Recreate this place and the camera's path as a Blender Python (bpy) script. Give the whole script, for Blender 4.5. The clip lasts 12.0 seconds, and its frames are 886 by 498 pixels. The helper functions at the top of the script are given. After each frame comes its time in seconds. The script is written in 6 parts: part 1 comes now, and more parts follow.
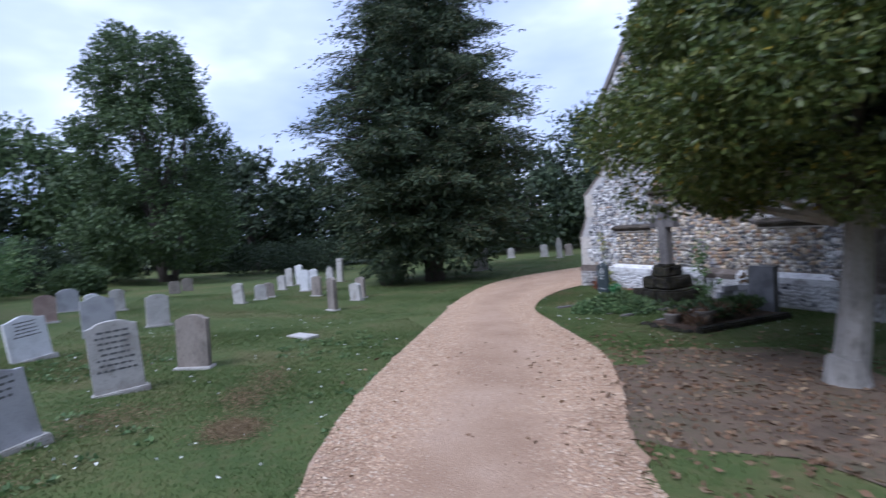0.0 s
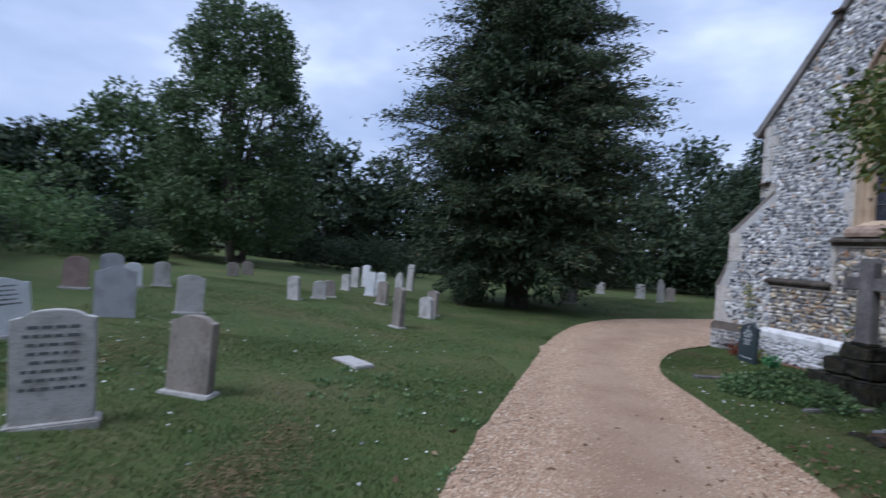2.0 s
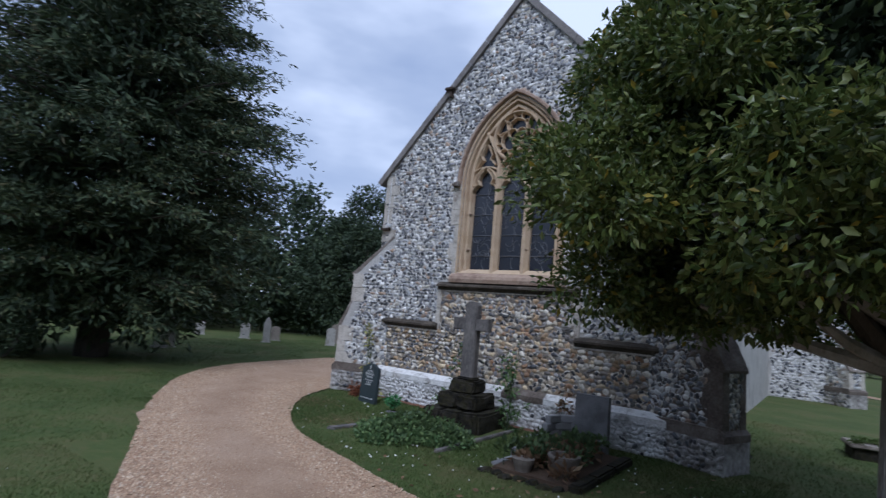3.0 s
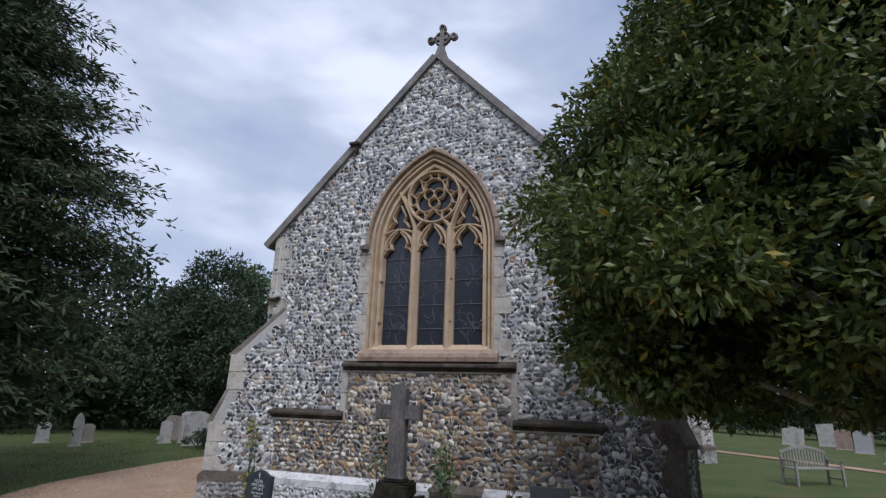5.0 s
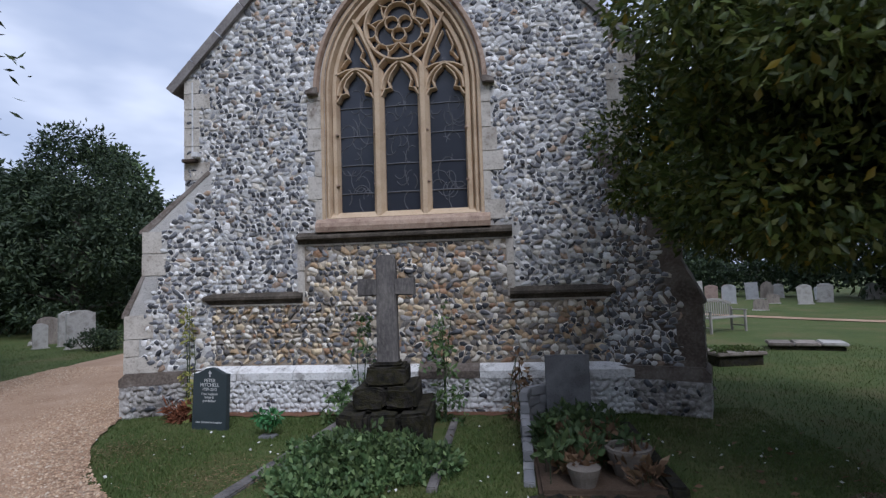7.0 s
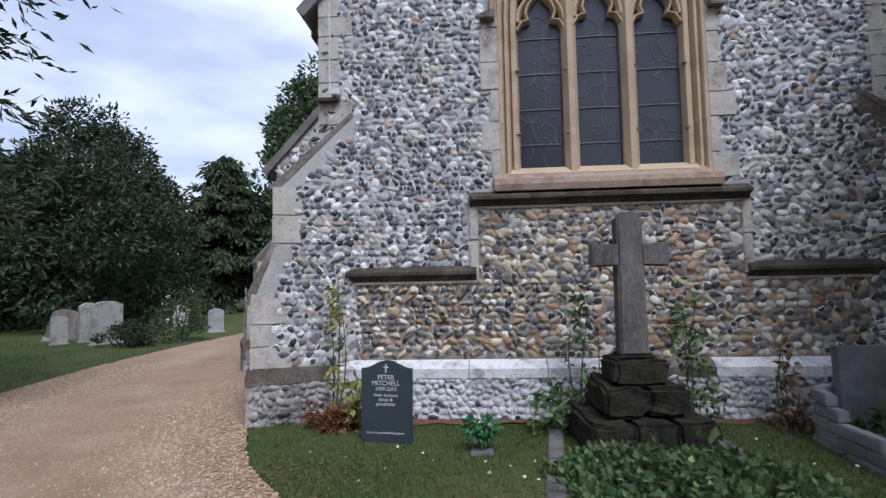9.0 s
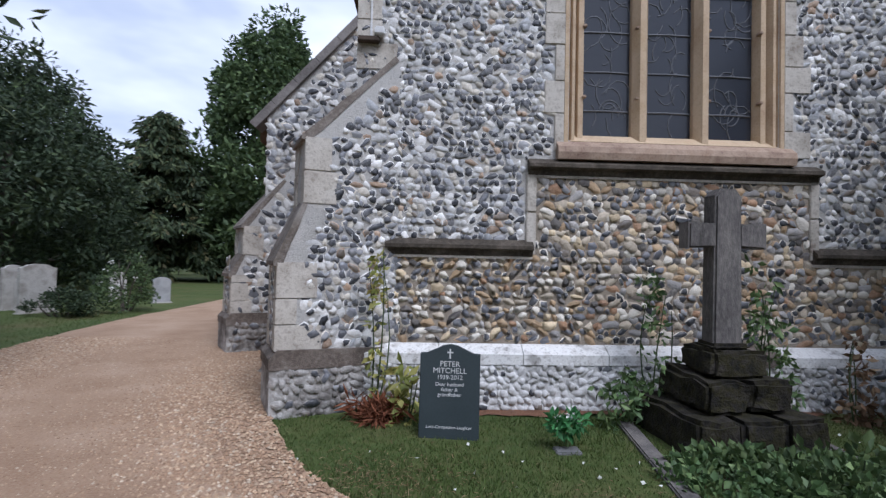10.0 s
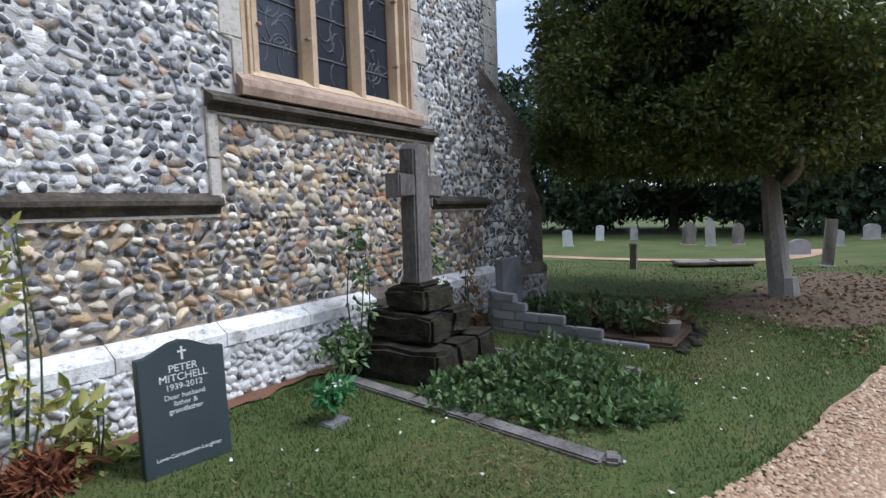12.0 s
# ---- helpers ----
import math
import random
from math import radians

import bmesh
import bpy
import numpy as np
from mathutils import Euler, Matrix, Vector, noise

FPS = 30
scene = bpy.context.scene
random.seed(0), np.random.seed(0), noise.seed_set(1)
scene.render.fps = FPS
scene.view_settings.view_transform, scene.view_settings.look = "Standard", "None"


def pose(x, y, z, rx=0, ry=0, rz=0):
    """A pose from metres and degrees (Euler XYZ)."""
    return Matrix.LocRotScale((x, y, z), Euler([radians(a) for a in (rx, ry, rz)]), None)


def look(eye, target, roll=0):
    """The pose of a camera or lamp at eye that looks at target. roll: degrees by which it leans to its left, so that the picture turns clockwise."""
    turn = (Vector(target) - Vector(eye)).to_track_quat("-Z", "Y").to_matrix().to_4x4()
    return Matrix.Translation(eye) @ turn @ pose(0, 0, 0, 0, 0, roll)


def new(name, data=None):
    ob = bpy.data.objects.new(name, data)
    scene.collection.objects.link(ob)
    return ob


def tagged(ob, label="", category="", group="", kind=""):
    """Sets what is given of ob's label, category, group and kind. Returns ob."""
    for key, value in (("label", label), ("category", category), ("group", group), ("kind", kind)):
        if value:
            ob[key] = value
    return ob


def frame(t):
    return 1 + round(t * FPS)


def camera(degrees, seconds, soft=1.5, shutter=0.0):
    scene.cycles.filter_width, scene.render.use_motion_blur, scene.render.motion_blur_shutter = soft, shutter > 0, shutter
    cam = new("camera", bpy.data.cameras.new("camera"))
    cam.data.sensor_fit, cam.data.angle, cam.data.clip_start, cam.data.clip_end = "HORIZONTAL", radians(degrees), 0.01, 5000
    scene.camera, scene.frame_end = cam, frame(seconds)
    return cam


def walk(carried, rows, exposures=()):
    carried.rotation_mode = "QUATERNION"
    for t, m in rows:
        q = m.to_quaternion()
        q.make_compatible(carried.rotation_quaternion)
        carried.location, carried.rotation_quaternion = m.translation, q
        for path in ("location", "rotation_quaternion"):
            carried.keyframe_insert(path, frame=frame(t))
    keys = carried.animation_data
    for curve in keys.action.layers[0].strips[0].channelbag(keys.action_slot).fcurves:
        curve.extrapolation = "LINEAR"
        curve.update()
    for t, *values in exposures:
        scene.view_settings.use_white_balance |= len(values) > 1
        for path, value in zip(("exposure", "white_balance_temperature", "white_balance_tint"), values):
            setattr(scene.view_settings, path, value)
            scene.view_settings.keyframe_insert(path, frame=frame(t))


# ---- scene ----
# camera: lens, then seconds, eye, yaw, pitch, lean
cam = camera(80.5, 12.0, soft=1.3, shutter=0.2)
STEPS = [
    (0.0, 9.157, -9.294, 1.976, 70.76, -2.11, -4.76),
    (0.5, 7.972, -9.352, 1.922, 90.29, -4.27, -2.00),
    (1.0, 7.261, -9.338, 1.870, 99.21, -5.92, -1.04),
    (1.5, 6.892, -9.183, 1.863, 96.07, -4.25, 0.35),
    (2.0, 6.552, -9.019, 1.887, 78.51, -0.23, 3.68),
    (2.5, 5.725, -8.898, 1.839, 56.77, 4.03, 5.94),
    (3.0, 4.987, -8.819, 1.852, 36.48, 7.15, 5.07),
    (3.2, 4.757, -8.795, 1.858, 31.79, 7.83, 5.00),
    (4.8, 3.339, -8.510, 1.949, 19.99, 14.35, 1.89),
    (5.0, 3.180, -8.438, 1.953, 19.23, 15.87, 1.79),
    (5.5, 2.818, -8.176, 1.946, 17.48, 17.23, 1.42),
    (6.0, 2.476, -7.899, 1.887, 14.58, 11.73, -0.57),
    (6.5, 2.029, -7.606, 1.844, 10.80, 4.99, -0.95),
    (6.7, 1.793, -7.489, 1.830, 8.81, 3.35, -1.35),
    (8.3, -0.491, -6.516, 1.620, 3.20, 3.72, -2.09),
    (8.5, -0.744, -6.396, 1.602, 3.21, 3.80, -1.82),
    (9.0, -1.392, -5.986, 1.501, 4.46, 3.75, -1.17),
    (9.5, -2.072, -5.696, 1.467, 4.80, 2.94, 0.36),
    (10.0, -2.643, -5.314, 1.460, -2.68, 1.39, 1.20),
    (10.5, -2.974, -4.877, 1.414, -13.80, 0.83, 0.90),
    (11.0, -3.182, -4.635, 1.386, -34.40, -2.02, -2.83),
    (11.5, -3.558, -4.440, 1.454, -52.61, -8.28, -4.60),
    (12.0, -3.952, -4.043, 1.492, -54.45, -4.20, -1.98),
]
walk(cam, [(t, pose(x, y, z, 90 + pitch, 0, yaw) @ pose(0, 0, 0, 0, 0, lean)) for t, x, y, z, yaw, pitch, lean in STEPS],
     [(0.0, 0.95, 5250, 19), (0.5, 0.55, 5250, 16), (1.0, 0.6, 5250, 16), (1.5, 0.8, 5200, 16), (2.5, 0.25, 5400, 14), (3.0, 0.3, 5300, 14), (5.0, 0.36, 5800, 15), (5.5, 0.24, 5650, 16), (6.0, 0.05, 5550, 15), (6.7, 0.36, 5650, 15), (8.5, 0.58, 5650, 15), (9.5, 0.7, 5650, 15), (10.5, 0.68, 5700, 14), (12.0, 1.15, 5700, 12)])

# ---- overcast daylight: sky with broken cloud, one wide soft sun ----
world = bpy.data.worlds.new("overcast")
scene.world = world
world.use_nodes = True
wn, wl = world.node_tree.nodes, world.node_tree.links
wn.clear()
w_out, w_bg = wn.new("ShaderNodeOutputWorld"), wn.new("ShaderNodeBackground")
w_sky = wn.new("ShaderNodeTexSky")
w_sky.sky_type, w_sky.sun_disc = "NISHITA", False
w_sky.sun_elevation, w_sky.sun_rotation = radians(52), radians(153)
w_sky.air_density, w_sky.dust_density, w_sky.ozone_density = 1.0, 2.0, 1.5
w_co, w_map = wn.new("ShaderNodeTexCoord"), wn.new("ShaderNodeMapping")
w_map.inputs["Scale"].default_value = (1.0, 1.0, 2.6)
w_n = wn.new("ShaderNodeTexNoise")
w_n.inputs["Scale"].default_value, w_n.inputs["Detail"].default_value, w_n.inputs["Roughness"].default_value = 1.5, 5.0, 0.5
w_r = wn.new("ShaderNodeValToRGB")
for pos, col in ((0.36, (4.1, 4.9, 6.5, 1)), (0.5, (6.6, 7.2, 8.3, 1)), (0.62, (11.0, 11.3, 11.8, 1))):
    e = w_r.color_ramp.elements.new(pos)
    e.color = col
w_r.color_ramp.elements.remove(w_r.color_ramp.elements[0])
w_r.color_ramp.elements.remove(w_r.color_ramp.elements[-1])
w_mix = wn.new("ShaderNodeMixRGB")
w_mix.inputs[0].default_value = 0.86
wl.new(w_co.outputs["Generated"], w_map.inputs[0])
wl.new(w_map.outputs[0], w_n.inputs["Vector"])
wl.new(w_n.outputs["Fac"], w_r.inputs[0])
wl.new(w_sky.outputs[0], w_mix.inputs[1])
wl.new(w_r.outputs[0], w_mix.inputs[2])
wl.new(w_mix.outputs[0], w_bg.inputs[0])
w_bg.inputs["Strength"].default_value = 0.07
wl.new(w_bg.outputs[0], w_out.inputs[0])

sun = new("sun", bpy.data.lights.new("sun", "SUN"))
sun.data.energy, sun.data.angle, sun.data.color = 1.5, radians(25), (1.0, 0.98, 0.95)
sun.matrix_world = look((0, 0, 40), (-14, 28, 0))

# ---- materials ----
def surface(name, cols, s1=1.5, s2=25.0, rough=0.85, bump=0.3, bs=60.0, stops=None, by="island", jitter=0.25, own=0.5,
            spec=0.3, streak=(1, 1, 1), metal=0.0, trans=0.0):
    """Procedural paint, stone, soil or leaf: a base of mottled colours at two scales, optionally picked piece by piece, with fine relief."""
    m = bpy.data.materials.new(name)
    m.use_nodes = True
    n, l = m.node_tree.nodes, m.node_tree.links
    b = n["Principled BSDF"]
    b.inputs["Roughness"].default_value, b.inputs["Metallic"].default_value = rough, metal
    b.inputs["Specular IOR Level"].default_value = spec
    geo, mp = n.new("ShaderNodeNewGeometry"), n.new("ShaderNodeMapping")
    mp.inputs["Scale"].default_value = streak
    l.new(geo.outputs["Position"], mp.inputs[0])

    def noise_at(scale, detail=4.0):
        t = n.new("ShaderNodeTexNoise")
        t.inputs["Scale"].default_value, t.inputs["Detail"].default_value = scale, detail
        l.new(mp.outputs[0], t.inputs["Vector"])
        return t.outputs["Fac"]

    def ramp(fac, marks, flat=False):
        r = n.new("ShaderNodeValToRGB")
        for p, c in marks:
            r.color_ramp.elements.new(p).color = (*c, 1)
        r.color_ramp.elements.remove(r.color_ramp.elements[0])
        r.color_ramp.elements.remove(r.color_ramp.elements[-1])
        r.color_ramp.interpolation = "CONSTANT" if flat else "LINEAR"
        l.new(fac, r.inputs[0])
        return r.outputs[0]

    def mix(fac, a, c, mode="MIX"):
        x = n.new("ShaderNodeMixRGB")
        x.blend_type = mode
        if isinstance(fac, float):
            x.inputs[0].default_value = fac
        else:
            l.new(fac, x.inputs[0])
        l.new(a, x.inputs[1])
        l.new(c, x.inputs[2])
        return x.outputs[0]

    k = len(cols)
    span = [0.5] if k == 1 else [0.33 + 0.34 * i / (k - 1) for i in range(k)]
    big = ramp(noise_at(s1), list(zip(span, cols)))
    fine = ramp(noise_at(s2, 6.0), list(zip(span, cols[::-1])))
    col = mix(0.4, big, fine)
    if stops:
        if by == "island":
            rnd = geo.outputs["Random Per Island"]
        else:
            rnd = n.new("ShaderNodeObjectInfo").outputs["Random"]
        piece = ramp(rnd, stops, True)
        col = mix(own, col, piece)
        hs = n.new("ShaderNodeHueSaturation")
        mul = n.new("ShaderNodeMath")
        mul.operation = "MULTIPLY_ADD"
        mul.inputs[1].default_value, mul.inputs[2].default_value = jitter * 2, 1 - jitter
        wn_ = n.new("ShaderNodeTexWhiteNoise")
        wn_.noise_dimensions = "1D"
        l.new(rnd, wn_.inputs["W"])
        l.new(wn_.outputs["Value"], mul.inputs[0])
        l.new(mul.outputs[0], hs.inputs["Value"])
        l.new(col, hs.inputs["Color"])
        col = hs.outputs[0]
    l.new(col, b.inputs["Base Color"])
    if bump:
        bp = n.new("ShaderNodeBump")
        bp.inputs["Strength"].default_value, bp.inputs["Distance"].default_value = bump, 0.02
        l.new(noise_at(bs, 8.0), bp.inputs["Height"])
        l.new(bp.outputs[0], b.inputs["Normal"])
    if trans:
        b.inputs["Transmission Weight"].default_value = 0.0
        tr, ad = n.new("ShaderNodeBsdfTranslucent"), n.new("ShaderNodeMixShader")
        l.new(col, tr.inputs["Color"])
        ad.inputs[0].default_value = trans
        l.new(b.outputs[0], ad.inputs[1])
        l.new(tr.outputs[0], ad.inputs[2])
        l.new(ad.outputs[0], n["Material Output"].inputs["Surface"])
    return m


FLINTS_PALE = [(0.0, (0.88, 0.86, 0.83)), (0.32, (0.62, 0.615, 0.6)), (0.52, (0.38, 0.39, 0.41)), (0.66, (0.06, 0.063, 0.072)), (0.74, (0.7, 0.64, 0.54)), (0.88, (0.16, 0.16, 0.175)), (0.95, (0.42, 0.27, 0.16))]
FLINTS_WARM = [(0.0, (0.8, 0.75, 0.66)), (0.24, (0.56, 0.48, 0.37)), (0.42, (0.36, 0.35, 0.35)), (0.53, (0.08, 0.078, 0.08)), (0.61, (0.46, 0.31, 0.17)), (0.78, (0.34, 0.18, 0.09)), (0.86, (0.7, 0.56, 0.36)), (0.93, (0.14, 0.13, 0.13))]
M_MORTAR = surface("lime_mortar", [(0.42, 0.41, 0.39), (0.56, 0.54, 0.51), (0.28, 0.27, 0.255)], 1.2, 30, 0.95, 0.6, 90)
M_MORTAR_WARM = surface("earthy_mortar", [(0.25, 0.21, 0.165), (0.36, 0.31, 0.25), (0.14, 0.115, 0.09)], 1.4, 30, 0.95, 0.6, 90)
FL_IN, FL_IN_WARM = [(0.05, 0.053, 0.06), (0.38, 0.38, 0.38), (0.8, 0.78, 0.74)], [(0.05, 0.048, 0.046), (0.38, 0.32, 0.25), (0.78, 0.72, 0.62)]
M_FLINT = surface("flint_pale", FL_IN, 22, 60, 0.6, 0.6, 90, FLINTS_PALE, own=0.74, jitter=0.25, spec=0.4)
M_FLINT_WARM = surface("flint_warm", FL_IN_WARM, 22, 60, 0.6, 0.6, 90, FLINTS_WARM, own=0.78, jitter=0.25, spec=0.4)
M_FLINT_ONE = surface("flint_single", FL_IN_WARM, 22, 60, 0.6, 0.6, 90, FLINTS_WARM, by="object", own=0.78, jitter=0.25, spec=0.4)
FLINTS_DARK = [(0.0, (0.03, 0.032, 0.038)), (0.36, (0.08, 0.083, 0.096)), (0.55, (0.2, 0.205, 0.225)), (0.78, (0.33, 0.33, 0.34)), (0.93, (0.2, 0.16, 0.12))]
M_FLINT_CORE = surface("flint_knapped_face", [(0.03, 0.032, 0.04), (0.12, 0.125, 0.14), (0.45, 0.45, 0.45)], 16, 45, 0.35, 0.3, 60, FLINTS_DARK, own=0.75, jitter=0.3, spec=0.5)
M_BUTTPLINTH = surface("stained_plinth", [(0.07, 0.062, 0.055), (0.3, 0.28, 0.26), (0.62, 0.6, 0.57)], 2.2, 14, 0.92, 0.6, 60)
M_LIME = surface("limewashed_flint", [(0.3, 0.29, 0.28), (0.62, 0.61, 0.6), (0.76, 0.75, 0.74)], 3, 18, 0.9, 0.5, 50)
M_BUFF = surface("ochre_window_stone", [(0.46, 0.33, 0.2), (0.58, 0.45, 0.31), (0.4, 0.28, 0.18)], 2.2, 30, 0.85, 0.25, 120)
M_SILL = surface("stained_sill_stone", [(0.3, 0.2, 0.14), (0.44, 0.33, 0.25), (0.2, 0.13, 0.1)], 4, 30, 0.85, 0.3, 90)
M_ASHLAR = surface("pale_ashlar", [(0.2, 0.165, 0.135), (0.44, 0.4, 0.345), (0.6, 0.56, 0.5), (0.5, 0.46, 0.4), (0.3, 0.26, 0.22)], 2.6, 25, 0.9, 0.35, 90)
M_WHITE = surface("white_plinth_stone", [(0.2, 0.185, 0.17), (0.72, 0.71, 0.69), (0.8, 0.79, 0.77), (0.4, 0.37, 0.34)], 4.5, 30, 0.9, 0.3, 80)
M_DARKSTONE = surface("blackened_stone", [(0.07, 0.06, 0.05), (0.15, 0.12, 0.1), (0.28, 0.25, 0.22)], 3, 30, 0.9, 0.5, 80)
M_SOOT = surface("sooty_mossy_stone", [(0.035, 0.03, 0.024), (0.075, 0.062, 0.048), (0.16, 0.135, 0.11)], 4, 30, 0.92, 0.6, 70)
M_COPING = surface("weathered_coping", [(0.13, 0.12, 0.11), (0.22, 0.2, 0.19), (0.3, 0.28, 0.26)], 3, 35, 0.9, 0.4, 90)
M_BUTTCAP = surface("brown_weathering_slope", [(0.09, 0.075, 0.062), (0.19, 0.16, 0.135), (0.34, 0.31, 0.28)], 2.5, 30, 0.92, 0.5, 70)
M_MOSSY = surface("mossy_black_stone", [(0.005, 0.005, 0.0045), (0.011, 0.01, 0.008), (0.028, 0.025, 0.008), (0.04, 0.035, 0.03), (0.008, 0.007, 0.006)], 6, 22, 0.92, 0.7, 60)
M_CROSS = surface("lichened_cross_stone", [(0.06, 0.055, 0.052), (0.13, 0.12, 0.115), (0.24, 0.22, 0.2)], 3, 40, 0.9, 0.4, 90, streak=(1, 1, 0.4))
M_GRAVE_GREY = surface("grey_gravestone", [(0.3, 0.3, 0.31), (0.42, 0.42, 0.43), (0.24, 0.24, 0.24)], 2.5, 60, 0.8, 0.25, 150)
M_GRANITE = surface("dark_grey_granite", [(0.13, 0.13, 0.135), (0.21, 0.21, 0.215), (0.09, 0.09, 0.09)], 3, 60, 0.8, 0.4, 120)
M_GRAVE_PALE = surface("pale_lichened_gravestone", [(0.34, 0.32, 0.29), (0.5, 0.48, 0.45), (0.22, 0.2, 0.17)], 3, 40, 0.88, 0.35, 90)
M_GRAVE_OLD = surface("old_stained_gravestone", [(0.16, 0.13, 0.11), (0.32, 0.28, 0.24), (0.08, 0.07, 0.06)], 2.6, 30, 0.92, 0.5, 80, streak=(1, 1, 0.35))
M_GRAVE_WHITE = surface("white_gravestone", [(0.58, 0.58, 0.58), (0.72, 0.72, 0.72), (0.45, 0.45, 0.44)], 3, 40, 0.75, 0.2, 90)
M_GRAVE_PINK = surface("reddish_gravestone", [(0.26, 0.18, 0.15), (0.36, 0.27, 0.23), (0.2, 0.14, 0.12)], 3, 40, 0.85, 0.3, 90)
M_SLATE = surface("green_slate", [(0.032, 0.045, 0.05), (0.045, 0.06, 0.066)], 3, 60, 0.55, 0.1, 150, spec=0.4)
M_LETTER = surface("pale_letters", [(0.7, 0.71, 0.7), (0.6, 0.61, 0.6)], 5, 60, 0.7, 0.0)
M_CUT = surface("dark_cut_letters", [(0.1, 0.1, 0.1), (0.15, 0.15, 0.145)], 5, 60, 0.9, 0.0)
M_GREYBRICK = surface("grey_walling_stone", [(0.2, 0.2, 0.205), (0.3, 0.3, 0.3)], 3, 40, 0.9, 0.4, 90, [(0.0, (0.26, 0.26, 0.27)), (0.4, (0.34, 0.335, 0.33)), (0.75, (0.2, 0.2, 0.21))], by="object", own=0.5, jitter=0.12)
M_SOIL = surface("bare_soil", [(0.06, 0.04, 0.028), (0.11, 0.075, 0.05)], 4, 40, 0.98, 0.7, 60)
M_REDSOIL = surface("reddish_earth", [(0.1, 0.05, 0.03), (0.2, 0.1, 0.06), (0.15, 0.085, 0.055)], 5, 40, 0.98, 0.8, 60)
M_BARK = surface("dark_bark", [(0.05, 0.042, 0.035), (0.1, 0.085, 0.07), (0.03, 0.026, 0.022)], 3, 25, 0.95, 0.9, 30, streak=(1, 1, 0.3))
M_BARK_PALE = surface("pale_smooth_bark", [(0.2, 0.19, 0.17), (0.34, 0.32, 0.29), (0.12, 0.11, 0.09)], 2.5, 20, 0.9, 0.4, 40, streak=(1, 1, 0.5))
M_WOOD = surface("silvered_bench_wood", [(0.24, 0.23, 0.2), (0.34, 0.32, 0.29)], 3, 50, 0.85, 0.3, 90, streak=(1, 1, 0.2))
M_ROOF = surface("clay_tiles", [(0.16, 0.09, 0.06), (0.24, 0.14, 0.1)], 2, 30, 0.9, 0.5, 60)
M_LEAD = surface("dull_lead", [(0.1, 0.105, 0.115), (0.17, 0.175, 0.19)], 5, 60, 0.5, 0.2, 90, metal=0.5)
M_IRON = surface("rusty_iron", [(0.05, 0.04, 0.035), (0.1, 0.07, 0.05)], 5, 60, 0.7, 0.2, 90, metal=0.3)
M_TERRA = surface("weathered_pot", [(0.14, 0.12, 0.1), (0.24, 0.21, 0.18)], 6, 40, 0.9, 0.4, 90)


def leafy(name, cols, stops, trans=0.22, rough=0.5, own=0.7, jitter=0.3):
    return surface(name, cols, 0.8, 6, rough, 0.0, 20, stops, own=own, jitter=jitter, spec=0.35, trans=trans)


G = lambda r, g, b: (r, g, b)
M_HOLLY = leafy("glossy_holly_leaf", [G(0.06, 0.09, 0.022), G(0.11, 0.14, 0.034)], [(0.0, G(0.05, 0.08, 0.02)), (0.3, G(0.085, 0.115, 0.028)), (0.58, G(0.125, 0.155, 0.038)), (0.82, G(0.2, 0.215, 0.065)), (0.975, G(0.36, 0.26, 0.03))], 0.3, 0.36)
M_YEW = leafy("yew_needles", [G(0.032, 0.05, 0.025), G(0.066, 0.088, 0.038)], [(0.0, G(0.03, 0.05, 0.024)), (0.4, G(0.052, 0.076, 0.034)), (0.75, G(0.09, 0.108, 0.043)), (0.93, G(0.125, 0.105, 0.048))], 0.12, 0.7)
M_LEAF = leafy("summer_leaf", [G(0.058, 0.095, 0.038), G(0.102, 0.146, 0.055)], [(0.0, G(0.052, 0.087, 0.037)), (0.4, G(0.081, 0.124, 0.047)), (0.75, G(0.124, 0.175, 0.065))], 0.25, 0.6)
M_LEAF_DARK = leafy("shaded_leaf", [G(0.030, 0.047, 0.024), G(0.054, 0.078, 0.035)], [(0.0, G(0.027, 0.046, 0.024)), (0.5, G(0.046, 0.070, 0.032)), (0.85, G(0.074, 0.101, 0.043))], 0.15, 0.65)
M_LEAF_FRESH = leafy("fresh_shrub_leaf", [G(0.094, 0.164, 0.062), G(0.156, 0.234, 0.086)], [(0.0, G(0.078, 0.140, 0.056)), (0.45, G(0.133, 0.203, 0.078)), (0.8, G(0.203, 0.273, 0.109))], 0.25, 0.55)
M_POSY = leafy("posy_leaf", [G(0.06, 0.2, 0.07), G(0.1, 0.28, 0.1)], [(0.0, G(0.05, 0.18, 0.06)), (0.6, G(0.11, 0.3, 0.11))], 0.25, 0.5)
M_LEAF_YELLOW = leafy("yellowing_leaf", [G(0.28, 0.29, 0.08), G(0.4, 0.38, 0.12)], [(0.0, G(0.22, 0.27, 0.07)), (0.5, G(0.4, 0.38, 0.12)), (0.85, G(0.5, 0.42, 0.14))], 0.3, 0.6)
M_RUST = leafy("rusty_fern", [G(0.16, 0.055, 0.028), G(0.24, 0.09, 0.045)], [(0.0, G(0.13, 0.045, 0.022)), (0.6, G(0.26, 0.1, 0.05))], 0.15, 0.8)
M_LEAF_DRY = leafy("dry_leaf", [G(0.13, 0.075, 0.04), G(0.22, 0.14, 0.08)], [(0.0, G(0.14, 0.08, 0.045)), (0.5, G(0.22, 0.14, 0.08)), (0.85, G(0.3, 0.22, 0.13))], 0.1, 0.8)
